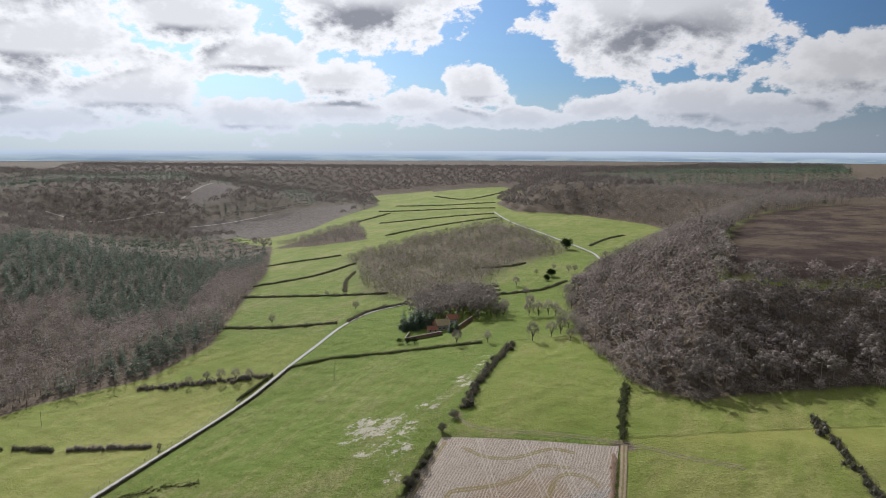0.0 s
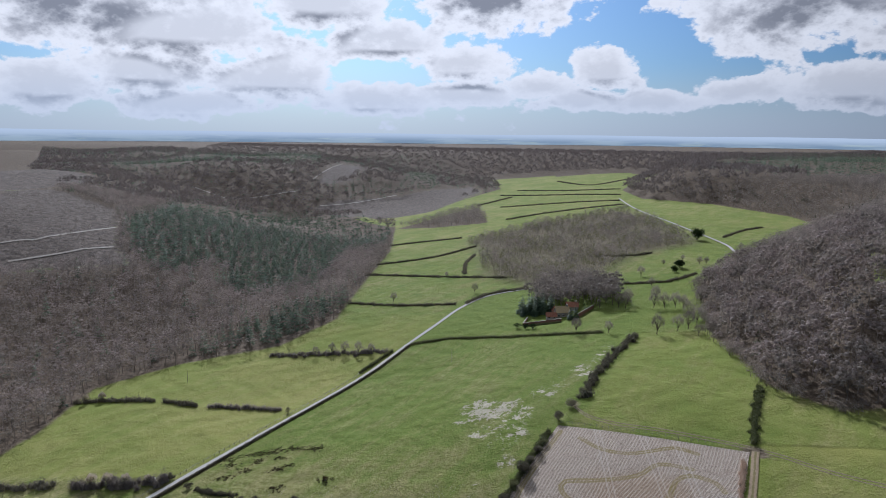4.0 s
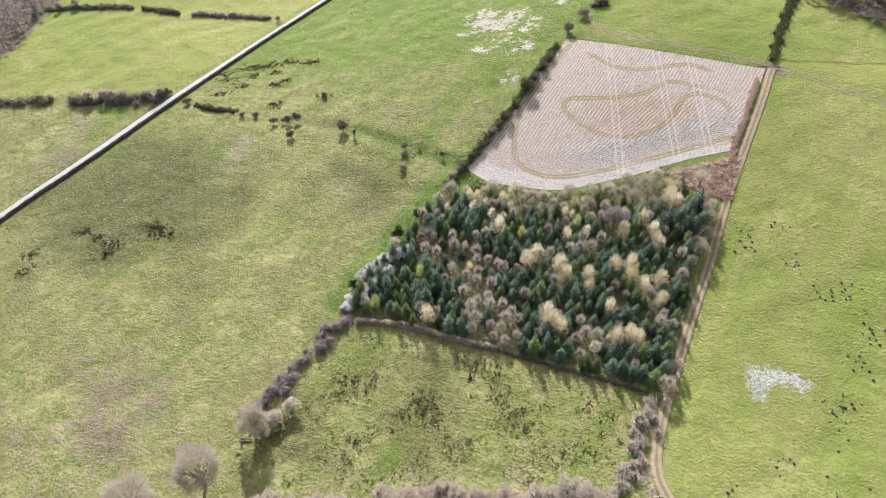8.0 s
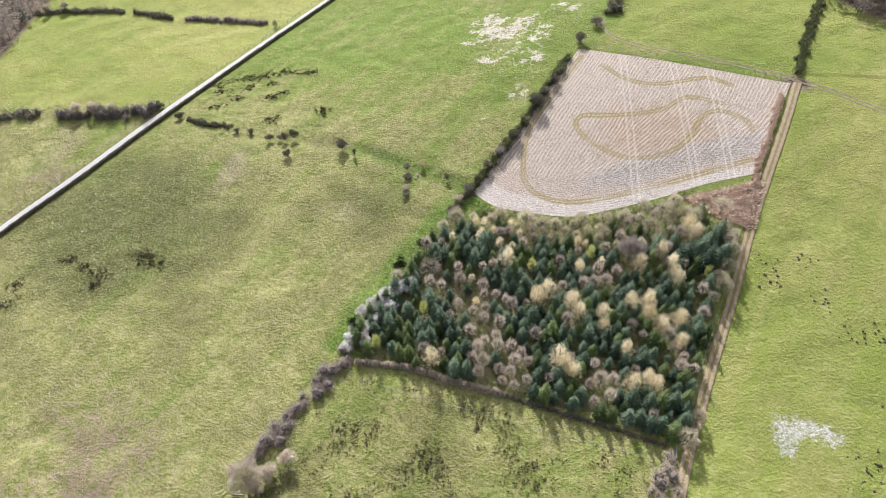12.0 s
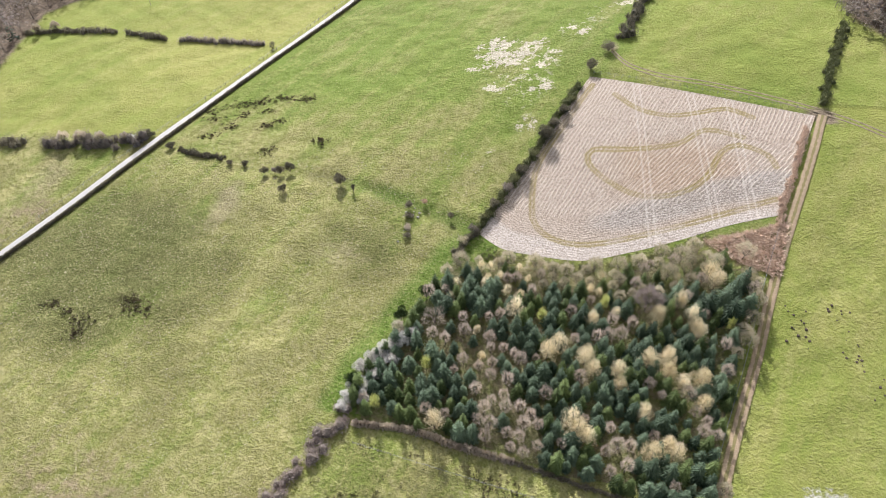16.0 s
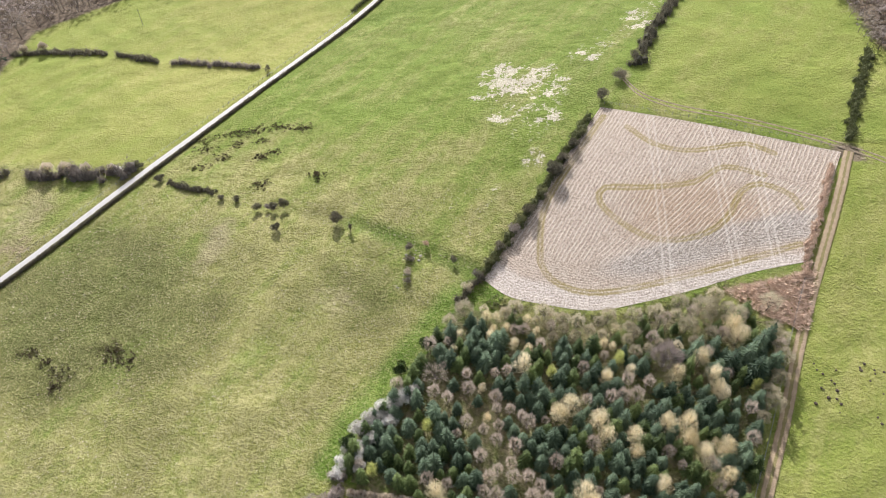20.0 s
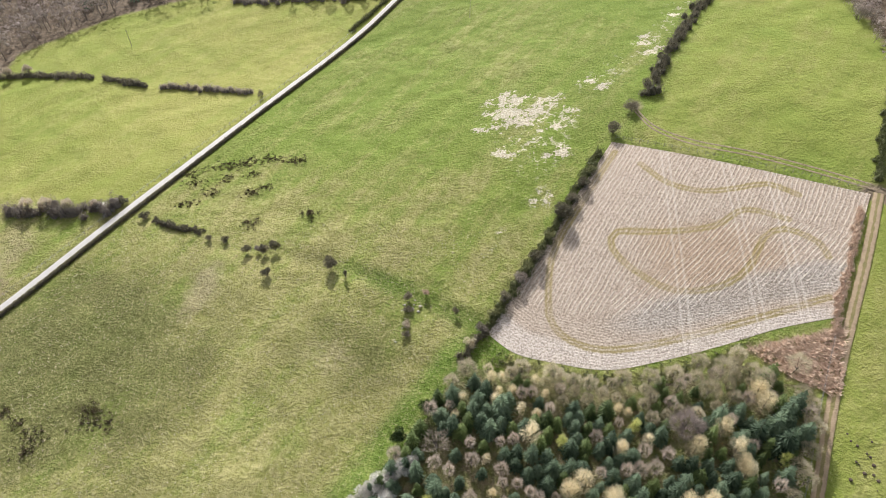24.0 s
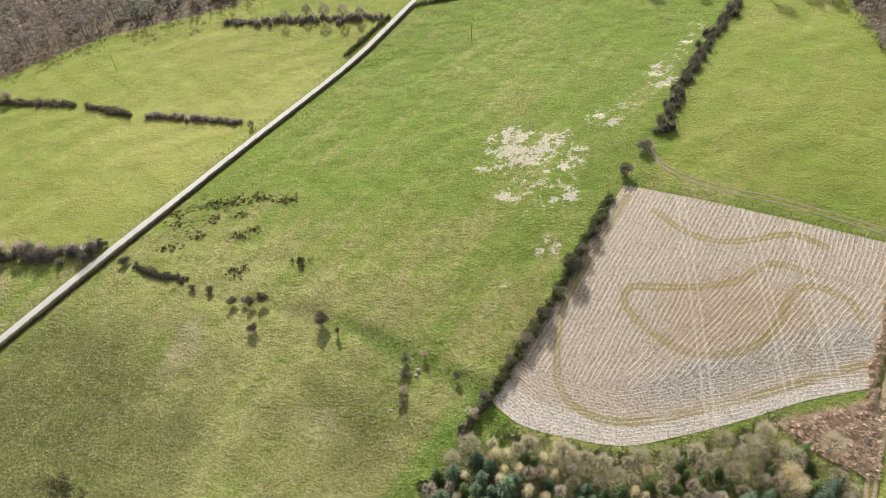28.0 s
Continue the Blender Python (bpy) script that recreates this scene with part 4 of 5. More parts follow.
STRIP = [(41, 166), (48, 166), (43, 143.8), (38.8, 124.6), (35, 124.2), (39, 140.7)]
GLADES = [[(-38.5, 128.5), (-35.1, 128.9), (-35.7, 137.3), (-38.5, 137)], [(-22.5, 138), (-18, 138.7), (-19, 133), (-21.5, 132.5)], [(-18.4, 129), (-14.7, 129.6), (-14.9, 123.1), (-17.5, 123.9)], [(-41, 114), (-34.2, 114), (-36.6, 120), (-40, 121)]]
for k in range(9000):
    x, y = random.uniform(-48, 50), random.uniform(104, 172)
    d = float(inside_distance(np.array(x), np.array(y), PLANTATION))
    bare = any(within(x, y, q) for q in BARE)
    if d < 1.2 or not clear_of(x, y, 2.5 if bare else 2.15) or any(within(x, y, q) for q in GLADES):
        continue
    placed.append((x, y))
    f = random.random()
    if bare:
        if f < 0.8:
            birches.put(x, y, random.uniform(0.7, 1.0))
        else:
            (spruces if f < 0.93 else larches).put(x, y, random.uniform(0.55, 0.75))
    elif any(within(x, y, q) for q in MARGIN):
        if f < 0.5:
            sallows.put(x, y, random.uniform(0.55, 0.85))
        elif f < 0.72:
            birches.put(x, y, random.uniform(0.65, 0.9))
        elif f < 0.84:
            larches.put(x, y, random.uniform(0.45, 0.6))
        else:
            firs.put(x, y, random.uniform(0.5, 0.7))
    elif within(x, y, STRIP):
        (sallows if f < 0.75 else birches).put(x, y, random.uniform(0.7, 0.95))
    elif f < 0.62:
        spruces.put(x, y, random.triangular(0.5, 1.2, 0.85), random.uniform(0.85, 1.05))
    elif f < 0.88:
        firs.put(x, y, random.triangular(0.5, 1.1, 0.8), random.uniform(0.85, 1.05))
    else:
        birches.put(x, y, random.uniform(0.6, 0.95))

for x, y, s in ((-59, 82, 0.95), (-65, 68, 1.35), (-77, 60, 1.3), (-72, 57, 1.0), (-165, 198, 0.5), (-158, 199, 0.45), (-171, 197, 0.5), (-150, 201, 0.35), (-222, 268, 0.5), (-230, 266, 0.45)):
    oaks.put(x, y, s)
for x, y, s in ((49, 341, 0.9), (60, 346, 0.8), (66, 350, 0.85), (69, 338, 0.6), (25, 345, 0.6), (8, 348, 0.75), (38, 396, 0.8), (54, 394, 0.85), (60, 394, 0.85), (66, 393, 0.8), (34, 398, 0.7),
                (-117, 433, 0.6), (-62, 453, 0.6), (149, 586, 0.6), (103, 520, 0.6), (109, 524, 0.55), (94, 539, 0.45), (77, 523, 0.4), (56, 484, 0.75), (59, 448, 0.6), (57, 411, 0.8), (-93, 509, 0.45),
                (-128, 338, 0.6), (-120, 337, 0.65), (-112, 337, 0.6), (-105, 338, 0.55), (-136, 333, 0.5), (75, 342, 0.7), (72, 360, 0.8), (70, 372, 0.8), (82, 402, 0.9), (70, 390, 0.8), (40, 406, 0.8)):
    ashes.put(x, y, s * random.uniform(0.95, 1.05))


# ---- hedges and bushes ----
def hedge(line, width, tall, mat, label, density=70, name="hedge", gaps=(), ragged=0.35, leaf=0.3):
    """A hedge along a line: clipped ones even, ragged ones a row of bushes, dense inside and twiggy outside."""
    r = np.random.default_rng(len(line) * 31 + int(abs(line[0][0]) * 7 + line[0][1]))
    c = smooth_line(line, 0.8)
    s = np.concatenate([[0], np.cumsum(np.hypot(*np.diff(c, axis=0).T))])
    tang = unit(np.gradient(c, axis=0))
    step = width * (0.24 if ragged > 0.2 else 0.42)
    q = np.arange(0, s[-1], step)
    q = q + r.uniform(-0.4, 0.4, len(q)) * step
    q = q[[not any(a < e < b for a, b in gaps) for e in q]]
    x, y = np.interp(q, s, c[:, 0]), np.interp(q, s, c[:, 1])
    sx, sy = np.interp(q, s, tang[:, 1]), -np.interp(q, s, tang[:, 0])
    wave = 1 + ragged * (0.35 * np.sin(q * 0.33 + r.random() * 6) + 0.25 * np.sin(q * 0.9 + r.random() * 6))
    size = wave * r.uniform(1 - ragged * 0.9, 1 + ragged * 0.5, len(q))
    off = r.normal(size=len(q)) * width * 0.26 * min(1.0, ragged * 2)
    x, y = x + sx * off, y + sy * off
    z = height(x, y)
    rad, top = width * 0.46 * size, tall * 0.92 * size
    core = np.concatenate([crown_heart(r) * np.array([a * 0.56, a * 0.56, b * 0.6]) + np.array([e, f, g + 0.05]) for a, b, e, f, g in zip(rad, top, x, y, z)])
    per = max(6, int(density * step * 2.8))
    d = unit(r.normal(size=(len(q), per, 3)))
    d[..., 2] = np.abs(d[..., 2]) * 1.05 - 0.04
    shell = r.uniform(0.68, 1.0, (len(q), per, 1)) * (0.85 + 0.2 * np.sin(d[..., :1] * 6 + q[:, None, None]))
    at = d * shell * np.stack([rad, rad, top], 1)[:, None] + np.stack([x, y, z], 1)[:, None]
    way = d + (0, 0, 0.35) + r.normal(size=d.shape) * 0.55
    sprig = slivers(at.reshape(-1, 3), way.reshape(-1, 3), r.uniform(0.6, 1.4, at.size // 3) * leaf * 1.4, leaf * 0.36, r)
    ob = tagged(new(name), label, "hedge")
    # bark-coloured core: inner stems, its dark colour standing in for shade inside
    new("core", soup("core", core, BARK if mat in (TWIGS_PALE, BLOSSOM, TWIGS_PINK) else mat)).parent = ob
    new("foliage", soup("foliage", sprig, mat)).parent = ob
    for q in ob.children:
        tagged(q, kind="stuff")
    return ob


def bush(x, y, R, tall, mat, label, name="bush", count=260, leaf=0.3):
    r = np.random.default_rng(int(abs(x) * 13 + abs(y) * 7))
    z = ground(x, y)
    stems = np.concatenate([limb((0, 0, -0.2), (math.cos(k) * R * 0.5, math.sin(k) * R * 0.5, tall * 0.6), 0.07, 0.03, 3) for k in np.arange(0, 6.2, 0.9)])
    lobes = max(3, int(R * 2.6))
    g = np.arange(lobes) * 2.4 + r.random() * 6
    out = np.sqrt((np.arange(lobes) + 0.4) / lobes) * R * 0.62
    mid = np.stack([np.cos(g) * out, np.sin(g) * out, tall * (0.62 - 0.38 * (out / R) ** 2 + r.normal(size=lobes) * 0.09)], 1)
    size = np.array([R * 0.46, R * 0.46, tall * 0.36]) * r.uniform(0.75, 1.2, (lobes, 1))
    pick = r.integers(0, lobes, count)
    d = unit(r.normal(size=(count, 3)))
    d[:, 2] = np.where(r.random(count) < 0.7, np.abs(d[:, 2]), d[:, 2])
    at = mid[pick] + d * (r.uniform(0.25, 1, count) ** 0.5)[:, None] * size[pick]
    at[:, 2] = np.maximum(at[:, 2], 0.05)
    way = d + (0, 0, 0.3) + r.normal(size=d.shape) * 0.5
    hearts = np.concatenate([crown_heart(r) * size[k] * 0.5 + mid[k] - (0, 0, size[k][2] * 0.2) for k in range(lobes)])
    ob = tree_thing(name, stems, np.concatenate([slivers(at, way, r.uniform(0.6, 1.3, count) * leaf * 1.5, leaf * 0.34, r), hearts]), mat, label, "bush")
    ob.location = (x, y, z)
    return ob


hedge([(-25, 173), (-20, 185), (-15, 197), (-11, 209), (-7, 219), (-3, 230)], 3.0, 2.2, HEDGE_GREEN, "overgrown green-brown hedge beside the stubble field", 95)
hedge([(-30, 163), (-28, 168), (-25, 172)], 2.5, 1.8, HEDGE, "thin scrubby hedge end by the plantation", 80)
for x, y, R, t, m in ((-16, 192.5, 2.4, 3.2, HEDGE), (-18, 189, 1.9, 2.6, HEDGE_GREEN), (-19.5, 186, 2.0, 2.8, TWIGS), (-22.3, 180.5, 1.9, 2.4, HEDGE), (-24.5, 176, 1.6, 2.0, HEDGE_GREEN), (-6.8, 217, 2.2, 2.8, HEDGE), (-5, 222, 1.8, 2.3, HEDGE_GREEN),
                      (-13.5, 199, 1.9, 2.6, HEDGE_GREEN), (-26.8, 171.5, 1.6, 2.0, TWIGS), (-9, 211.5, 2.1, 2.8, HEDGE), (-28.5, 167.5, 1.8, 2.4, TWIGS_WILLOW)):
    bush(x, y, R, t, m, "bushy hawthorn standing up out of the stubble-side hedge", "hawthorn", int(170 * R * t))
bush(-11, 206, 3.1, 4.2, HEDGE, "large round dark hawthorn bush in the hedge", "hawthorn", 2600)
for x, y, R, t in ((-52.5, 88.5, 2.3, 3.4), (-55.5, 84.5, 2.6, 3.8), (-57, 81, 2.2, 3.0)):
    bush(x, y, R, t, TWIGS_PALE, "pale leafless thorn bush beside the hedgerow oak", "thorn_bush", int(200 * R * t))
bush(0, 238, 2.3, 3.2, HEDGE, "round dark hawthorn bush beside the field corner", "hawthorn", 1400)
bush(5, 248, 2.6, 3.0, HEDGE, "dark hawthorn bush at a trampled gap", "hawthorn", 1400)
hedge([(9, 255), (14, 272), (19, 287), (24, 303), (31, 320), (38, 338)], 4.2, 3.4, HEDGE, "tall bushy brown hedgerow running up the pasture", 90, gaps=((23, 25), (55, 57)), ragged=0.5)
hedge([(66.3, 226), (70, 239), (74.5, 254), (80, 270)], 2.6, 2.0, HEDGE_GREEN, "ragged green-brown hedge north of the track junction", 85, ragged=0.5)
hedge([(61, 216), (57, 202), (53, 189), (51, 181)], 1.8, 1.3, BRACKEN, "low brown bramble hedge between stubble and track", 70, ragged=0.6, name="bramble_hedge")
hedge([(-46, 117), (-49, 112), (-53, 103), (-57, 94), (-59, 87)], 4.2, 2.6, TWIGS_PINK, "leafless pinkish-brown hedge below the plantation", 130, ragged=0.5)
for x, y, R, t in ((-35.8, 138.3, 1.9, 3.0), (-37.6, 136.5, 2.2, 3.2), (-39.5, 134.7, 2.3, 3.4), (-41.8, 132.9, 2.4, 3.6), (-43.8, 130.4, 2.5, 3.6), (-45.8, 128, 2.4, 3.2), (-39.4, 130.6, 2.0, 3.0), (-42, 126, 2.2, 3.2),
                   (-44, 123.6, 2.2, 3.0), (-47, 123.7, 2.2, 2.8), (-47.3, 120.3, 2.0, 2.6), (-47.8, 117.6, 1.8, 2.2), (-43.4, 120.4, 1.8, 2.6)):
    bush(x, y, R, t, BLOSSOM, "blackthorn bush in white blossom at the wood's edge", "blackthorn", int(230 * R * t), 0.28)
hedge([(-44, 114.5), (-31, 115), (-19, 113.2), (-8, 112)], 1.9, 1.6, TWIGS_PALE, "clipped brown beech hedge below the plantation", 190, ragged=0.1, name="beech_hedge")
hedge([(-8, 112), (3, 110), (15, 108), (28, 105.5)], 1.1, 0.8, HEDGE, "low dark hedge bank below the plantation", 60, ragged=0.3)
hedge([(29, 103), (27, 97), (25, 88), (20, 80)], 3.8, 2.8, TWIGS_PALE, "scrubby leafless hedge beside the farm track", 130, ragged=0.5)
hedge([(-78, 59), (-50, 64), (-30, 69), (-10, 73.5), (8, 77), (20, 79)], 6.0, 3.6, TWIGS_PALE, "pale leafless thicket along the lower boundary", 380, name="thicket", ragged=0.4, leaf=0.4)
hedge([(-192, 92), (-175, 122), (-163, 146), (-150, 171), (-134.4, 208), (-126.4, 230), (-116.4, 259), (-109.3, 278), (-95.3, 313), (-84.5, 347)], 1.2, 1.2, HEDGE, "clipped brown hedge along the country lane", 90, ragged=0.12)
hedge([(-103, 312), (-98, 326), (-93, 340)], 1.8, 1.8, HEDGE_GREEN, "short green hedge beside the country lane", 80)
hedge([(-236, 266), (-215, 267), (-192, 267)], 3.4, 2.6, HEDGE, "dark leafless hedge between two lower pastures", 90)
hedge([(-187, 266), (-176, 265), (-168, 264.5)], 3.0, 2.6, HEDGE, "dark leafless hedge between two lower pastures", 100)
hedge([(-162, 265), (-145, 266), (-127, 267)], 2.6, 2.4, TWIGS, "row of brown saplings between two lower pastures", 110, ragged=0.5)
bush(-122.5, 265, 1.7, 2.4, HEDGE, "round dark bush by the lane", "bush", 260)
hedge([(-232, 193), (-205, 194), (-186, 195)], 4.0, 3.0, HEDGE, "dark leafless scrub strip across the lower pasture", 90, ragged=0.5)
hedge([(-178, 195), (-165, 197), (-152, 199), (-144, 202)], 5.0, 4.2, TWIGS, "leafless thorn scrub beside the lane", 150, ragged=0.45, name="thorn_scrub")
for x, y, R, t, m in ((-143, 204, 2.0, 2.2, HEDGE), (-148, 201, 2.0, 2.0, BLOSSOM), (-132, 198.8, 1.9, 2.0, HEDGE), (-108, 192.5, 1.2, 1.5, HEDGE), (-102.5, 192, 1.5, 1.7, HEDGE), (-94.8, 189, 1.6, 1.8, HEDGE), (-91.5, 189.5, 1.2, 1.5, TWIGS),
                      (-89.5, 189.2, 1.6, 2.4, HEDGE), (-86.6, 190, 1.8, 2.8, HEDGE), (-85.7, 181.5, 1.5, 2.3, HEDGE), (-68.8, 185.5, 2.3, 3.2, HEDGE), (-64, 182.8, 0.5, 2.2, HEDGE), (-46, 178, 1.4, 2.0, HEDGE), (-45.5, 174.5, 1.5, 1.2, HEDGE),
                      (-44.8, 170.5, 1.4, 1.0, TWIGS_PALE), (-44.4, 168, 1.2, 0.9, HEDGE), (-42, 179.8, 1.0, 1.2, BRACKEN), (-33.5, 175.4, 0.9, 1.7, HEDGE), (-81, 203.5, 1.1, 1.4, RUSH), (-35, 150, 2.0, 4.0, IVY), (-40, 143, 2.0, 3.6, IVY), (-47, 124, 2.3, 3.5, IVY)):
    bush(x, y, R, t, m, {HEDGE: "dark hawthorn bush in the pasture", BLOSSOM: "thorn bush in white blossom beside the lane", TWIGS: "leafless brown thorn bush in the pasture", TWIGS_PALE: "pale leafless brambles over stones", BRACKEN: "brown bracken clump in the pasture", RUSH: "dark gorse clump on the slope", IVY: "dark ivy-covered bush at the wood's edge"}[m], "bush", int(260 * R * t))
hedge([(-129, 198.3), (-123.9, 196.6), (-116, 195.6), (-110.9, 195)], 1.9, 1.4, HEDGE, "low dark bramble hedge running from the lane", 110, ragged=0.6, name="bramble_hedge")
hedge([(-84, 348), (-61, 353), (-29, 348), (2, 346), (22, 346)], 2.4, 1.8, HEDGE_GREEN, "green field hedge below the farmhouse", 60)
hedge([(-162, 330), (-146, 333), (-130, 336), (-95, 339)], 4.5, 3.0, TWIGS, "scrubby leafless hedge across the valley", 70, ragged=0.6)
for c in (((-149, 431), (-114, 424), (-71, 423)), ((-168, 529), (-126, 520), (-44, 500)), ((-171, 574), (-124, 606), (-91, 662)), ((-201, 687), (-169, 699), (-116, 726)), ((38, 460), (72, 464), (95, 489)),
          ((28, 570), (58, 567), (75, 577)), ((151, 658), (180, 705), (207, 732)), ((-64, 424), (-50, 448), (-24, 460)), ((-80, 522), (-86, 570), (-84, 612))):
    hedge(list(c), 2.6, 1.9, HEDGE, "dark hedge between valley fields", 30, leaf=0.5, ragged=0.6)
for c in (((-145, 1090), (-98, 1219)), ((-78, 877), (-26, 924), (83, 979)), ((-102, 1045), (-30, 1051), (83, 1038)), ((-124, 1270), (91, 1133)), ((-98, 1374), (7, 1277), (100, 1248)), ((-18, 1561), (53, 1379), (148, 1540))):
    hedge(list(c), 3.5, 2.2, HEDGE, "thin dark hedge between far valley fields", 12, leaf=0.8, ragged=0.6)
hedge([(141, 234), (139, 222), (138, 210), (136, 192), (134, 178)], 3.5, 2.6, HEDGE, "ragged dark hedge in the eastern pasture", 70, ragged=0.6)


# ---- woods ----
def template(r, kind):
    if kind in ("broad", "broad_near"):
        lumps = 9
        n = 34 if kind == "broad_near" else 11
        thin = 1.0 if kind == "broad_near" else 1.7
        tris = []
        for k in range(lumps):
            g, e = k * 2.4 + r.random(), (0.25 + 0.75 * (k / lumps))
            mid = np.array([math.cos(g) * 0.27 * math.sqrt(1.02 - e ** 2 + 0.1), math.sin(g) * 0.27 * math.sqrt(1.02 - e ** 2 + 0.1), 0.22 + 0.52 * e])
            d = unit(r.normal(size=(n, 3)))
            d[:, 2] = np.where(r.random(n) < 0.8, np.abs(d[:, 2]), d[:, 2])
            at = mid + d * r.uniform(0.55, 1.0, n)[:, None] * r.uniform(0.14, 0.22)
            way = d + (0, 0, 0.12) + r.normal(size=d.shape) * 0.45
            tris.append(slivers(at, way, r.uniform(0.045, 0.09, n), r.uniform(0.009, 0.017, n) * thin, r))
            if k % 2 == 0 or kind == "broad_near":
                tris.append(crown_heart(r)[:: 1 if kind == "broad_near" else 2] * r.uniform(0.06, 0.09) + mid)
        return np.concatenate([*tris, limb((0, 0, -0.03), (0, 0, 0.5), 0.016, 0.008, 3)])
    if kind == "broad_far":
        n = 46
        d = unit(r.normal(size=(n, 3)))
        d[:, 2] = np.abs(d[:, 2])
        at = np.array([0, 0, 0.45]) + d * r.uniform(0.6, 1, n)[:, None] * np.array([0.38, 0.38, 0.36])
        return slivers(at, d + (0, 0, 0.2) + r.normal(size=d.shape) * 0.5, r.uniform(0.12, 0.22, n), r.uniform(0.06, 0.10, n), r)
    if kind == "spruce":
        return fan_conifer(r, 1.0, 0.24, 7, 7, 0.12, 1)
    return fan_conifer(r, 1.0, 0.3, 4, 6, 0.1, 0)


def forest(name, at, sizes, kind, mat, label):
    """Many trees as one piece of woodland."""
    if not len(at):
        return
    r = np.random.default_rng(len(at))
    shapes = [template(r, kind) for _ in range(6)]
    pick, turn = r.integers(0, 6, len(at)), r.random(len(at)) * 6.28
    tris, tint = [], []
    z = height(at[:, 0], at[:, 1])
    for s in range(6):
        sel = pick == s
        c, w = np.cos(turn[sel])[:, None, None], np.sin(turn[sel])[:, None, None]
        T, q = shapes[s][None], sizes[sel][:, None, None]
        V = np.stack([(T[..., 0] * c - T[..., 1] * w) * q + at[sel, 0][:, None, None], (T[..., 0] * w + T[..., 1] * c) * q + at[sel, 1][:, None, None], T[..., 2] * q + z[sel][:, None, None]], -1)
        tris.append(V.reshape(-1, 3, 3))
        tint.append(np.repeat(r.random(sel.sum()), shapes[s].shape[0]))
    tagged(new(name, soup(name, np.concatenate(tris), mat, np.concatenate(tint))), label, "woodland", kind="stuff")


def scatter(x0, x1, y0, y1, gap, seed):
    r = np.random.default_rng(seed)
    a, b = np.meshgrid(np.arange(x0, x1, gap), np.arange(y0, y1, gap))
    return np.stack([a.ravel() + r.uniform(-0.48, 0.48, a.size) * gap, b.ravel() + r.uniform(-0.48, 0.48, a.size) * gap], 1)


def in_any(at, rings):
    out = np.zeros(len(at), bool)
    for ring in rings:
        out |= inside_distance(at[:, 0], at[:, 1], ring) > 0
    return out


def sight(at, spread=0.95):
    """Within the wide wedge of land that the valley opens to."""
    return (np.abs(at[:, 0] + 0.17 * at[:, 1]) < spread * at[:, 1] + 60)


# shrubby foot of the east wood
line = smooth_line([(300, 256), (181, 258), (118, 252), (103, 249), (83, 270), (79, 300), (75, 336), (86, 448), (152, 583)], 1.2)
r = np.random.default_rng(31)
at = line[r.integers(0, len(line), 480)] + r.normal(size=(480, 2)) * 2.2
at = at[inside_distance(at[:, 0], at[:, 1], EAST_RING) > 0]
FOOT = at
# east wood on the steep bank, round to the edge of the moor
at = scatter(60, 420, 235, 1000, 6.9, 1)
e, mo = inside_distance(at[:, 0], at[:, 1], EAST_RING), inside_distance(at[:, 0], at[:, 1], MOOR)
at = at[(e > 1.5) & (mo < 0) & sight(at)]
r = np.random.default_rng(3)
e = inside_distance(at[:, 0], at[:, 1], EAST_RING)
size = r.uniform(9, 16.5, len(at)) * np.where(e < 8, 0.62, 1.0)
pick = r.random(len(at))
near = at[:, 1] < 520
forest("scrub", FOOT, np.random.default_rng(32).uniform(3.5, 7.5, len(FOOT)), "broad", TWIGS, "leafless scrub along the foot of the bank wood")
forest("woodland", at[near & (pick < 0.5)], size[near & (pick < 0.5)], "broad_near", TWIGS_PINK, "dense leafless purple-brown broadleaf wood on the steep bank")
forest("woodland", at[near & (pick >= 0.5) & (pick < 0.965)], size[near & (pick >= 0.5) & (pick < 0.965)], "broad_near", TWIGS, "dense leafless grey-brown broadleaf wood on the steep bank")
forest("woodland", at[near & (pick >= 0.965)], size[near & (pick >= 0.965)] * 0.85, "spruce", IVY, "scattered dark evergreens in the bank wood")
forest("woodland", at[~near & (pick < 0.97)], size[~near & (pick < 0.97)], "broad", TWIGS, "leafless brown wood further up the valley side")
forest("woodland", at[~near & (pick >= 0.97)], size[~near & (pick >= 0.97)], "spruce", IVY, "dark conifers in the valley-side wood")
at = scatter(90, 2300, 1000, 3000, 17.0, 2)
e, mo = inside_distance(at[:, 0], at[:, 1], EAST_RING), inside_distance(at[:, 0], at[:, 1], MOOR)
at = at[(e > 2) & (mo < 0) & (sight(at, 0.75))]
dark = in_any(at, [SPRUCE_EAST])
size = np.random.default_rng(4).uniform(15, 20, len(at))
forest("woodland", at[~dark], size[~dark] * 1.2, "broad_far", TWIGS_FAR, "far leafless brown woods on the plateau")
forest("woodland", at[dark], size[dark], "spruce_far", SPRUCE, "far dark conifer plantation on the plateau")
at = scatter(420, 900, 380, 1000, 13.0, 5)
at = at[(inside_distance(at[:, 0], at[:, 1], MOOR) < 0) & sight(at)]
forest("woodland", at, np.random.default_rng(6).uniform(11, 15, len(at)), "broad_far", TWIGS_FAR, "leafless woods beyond the moor")

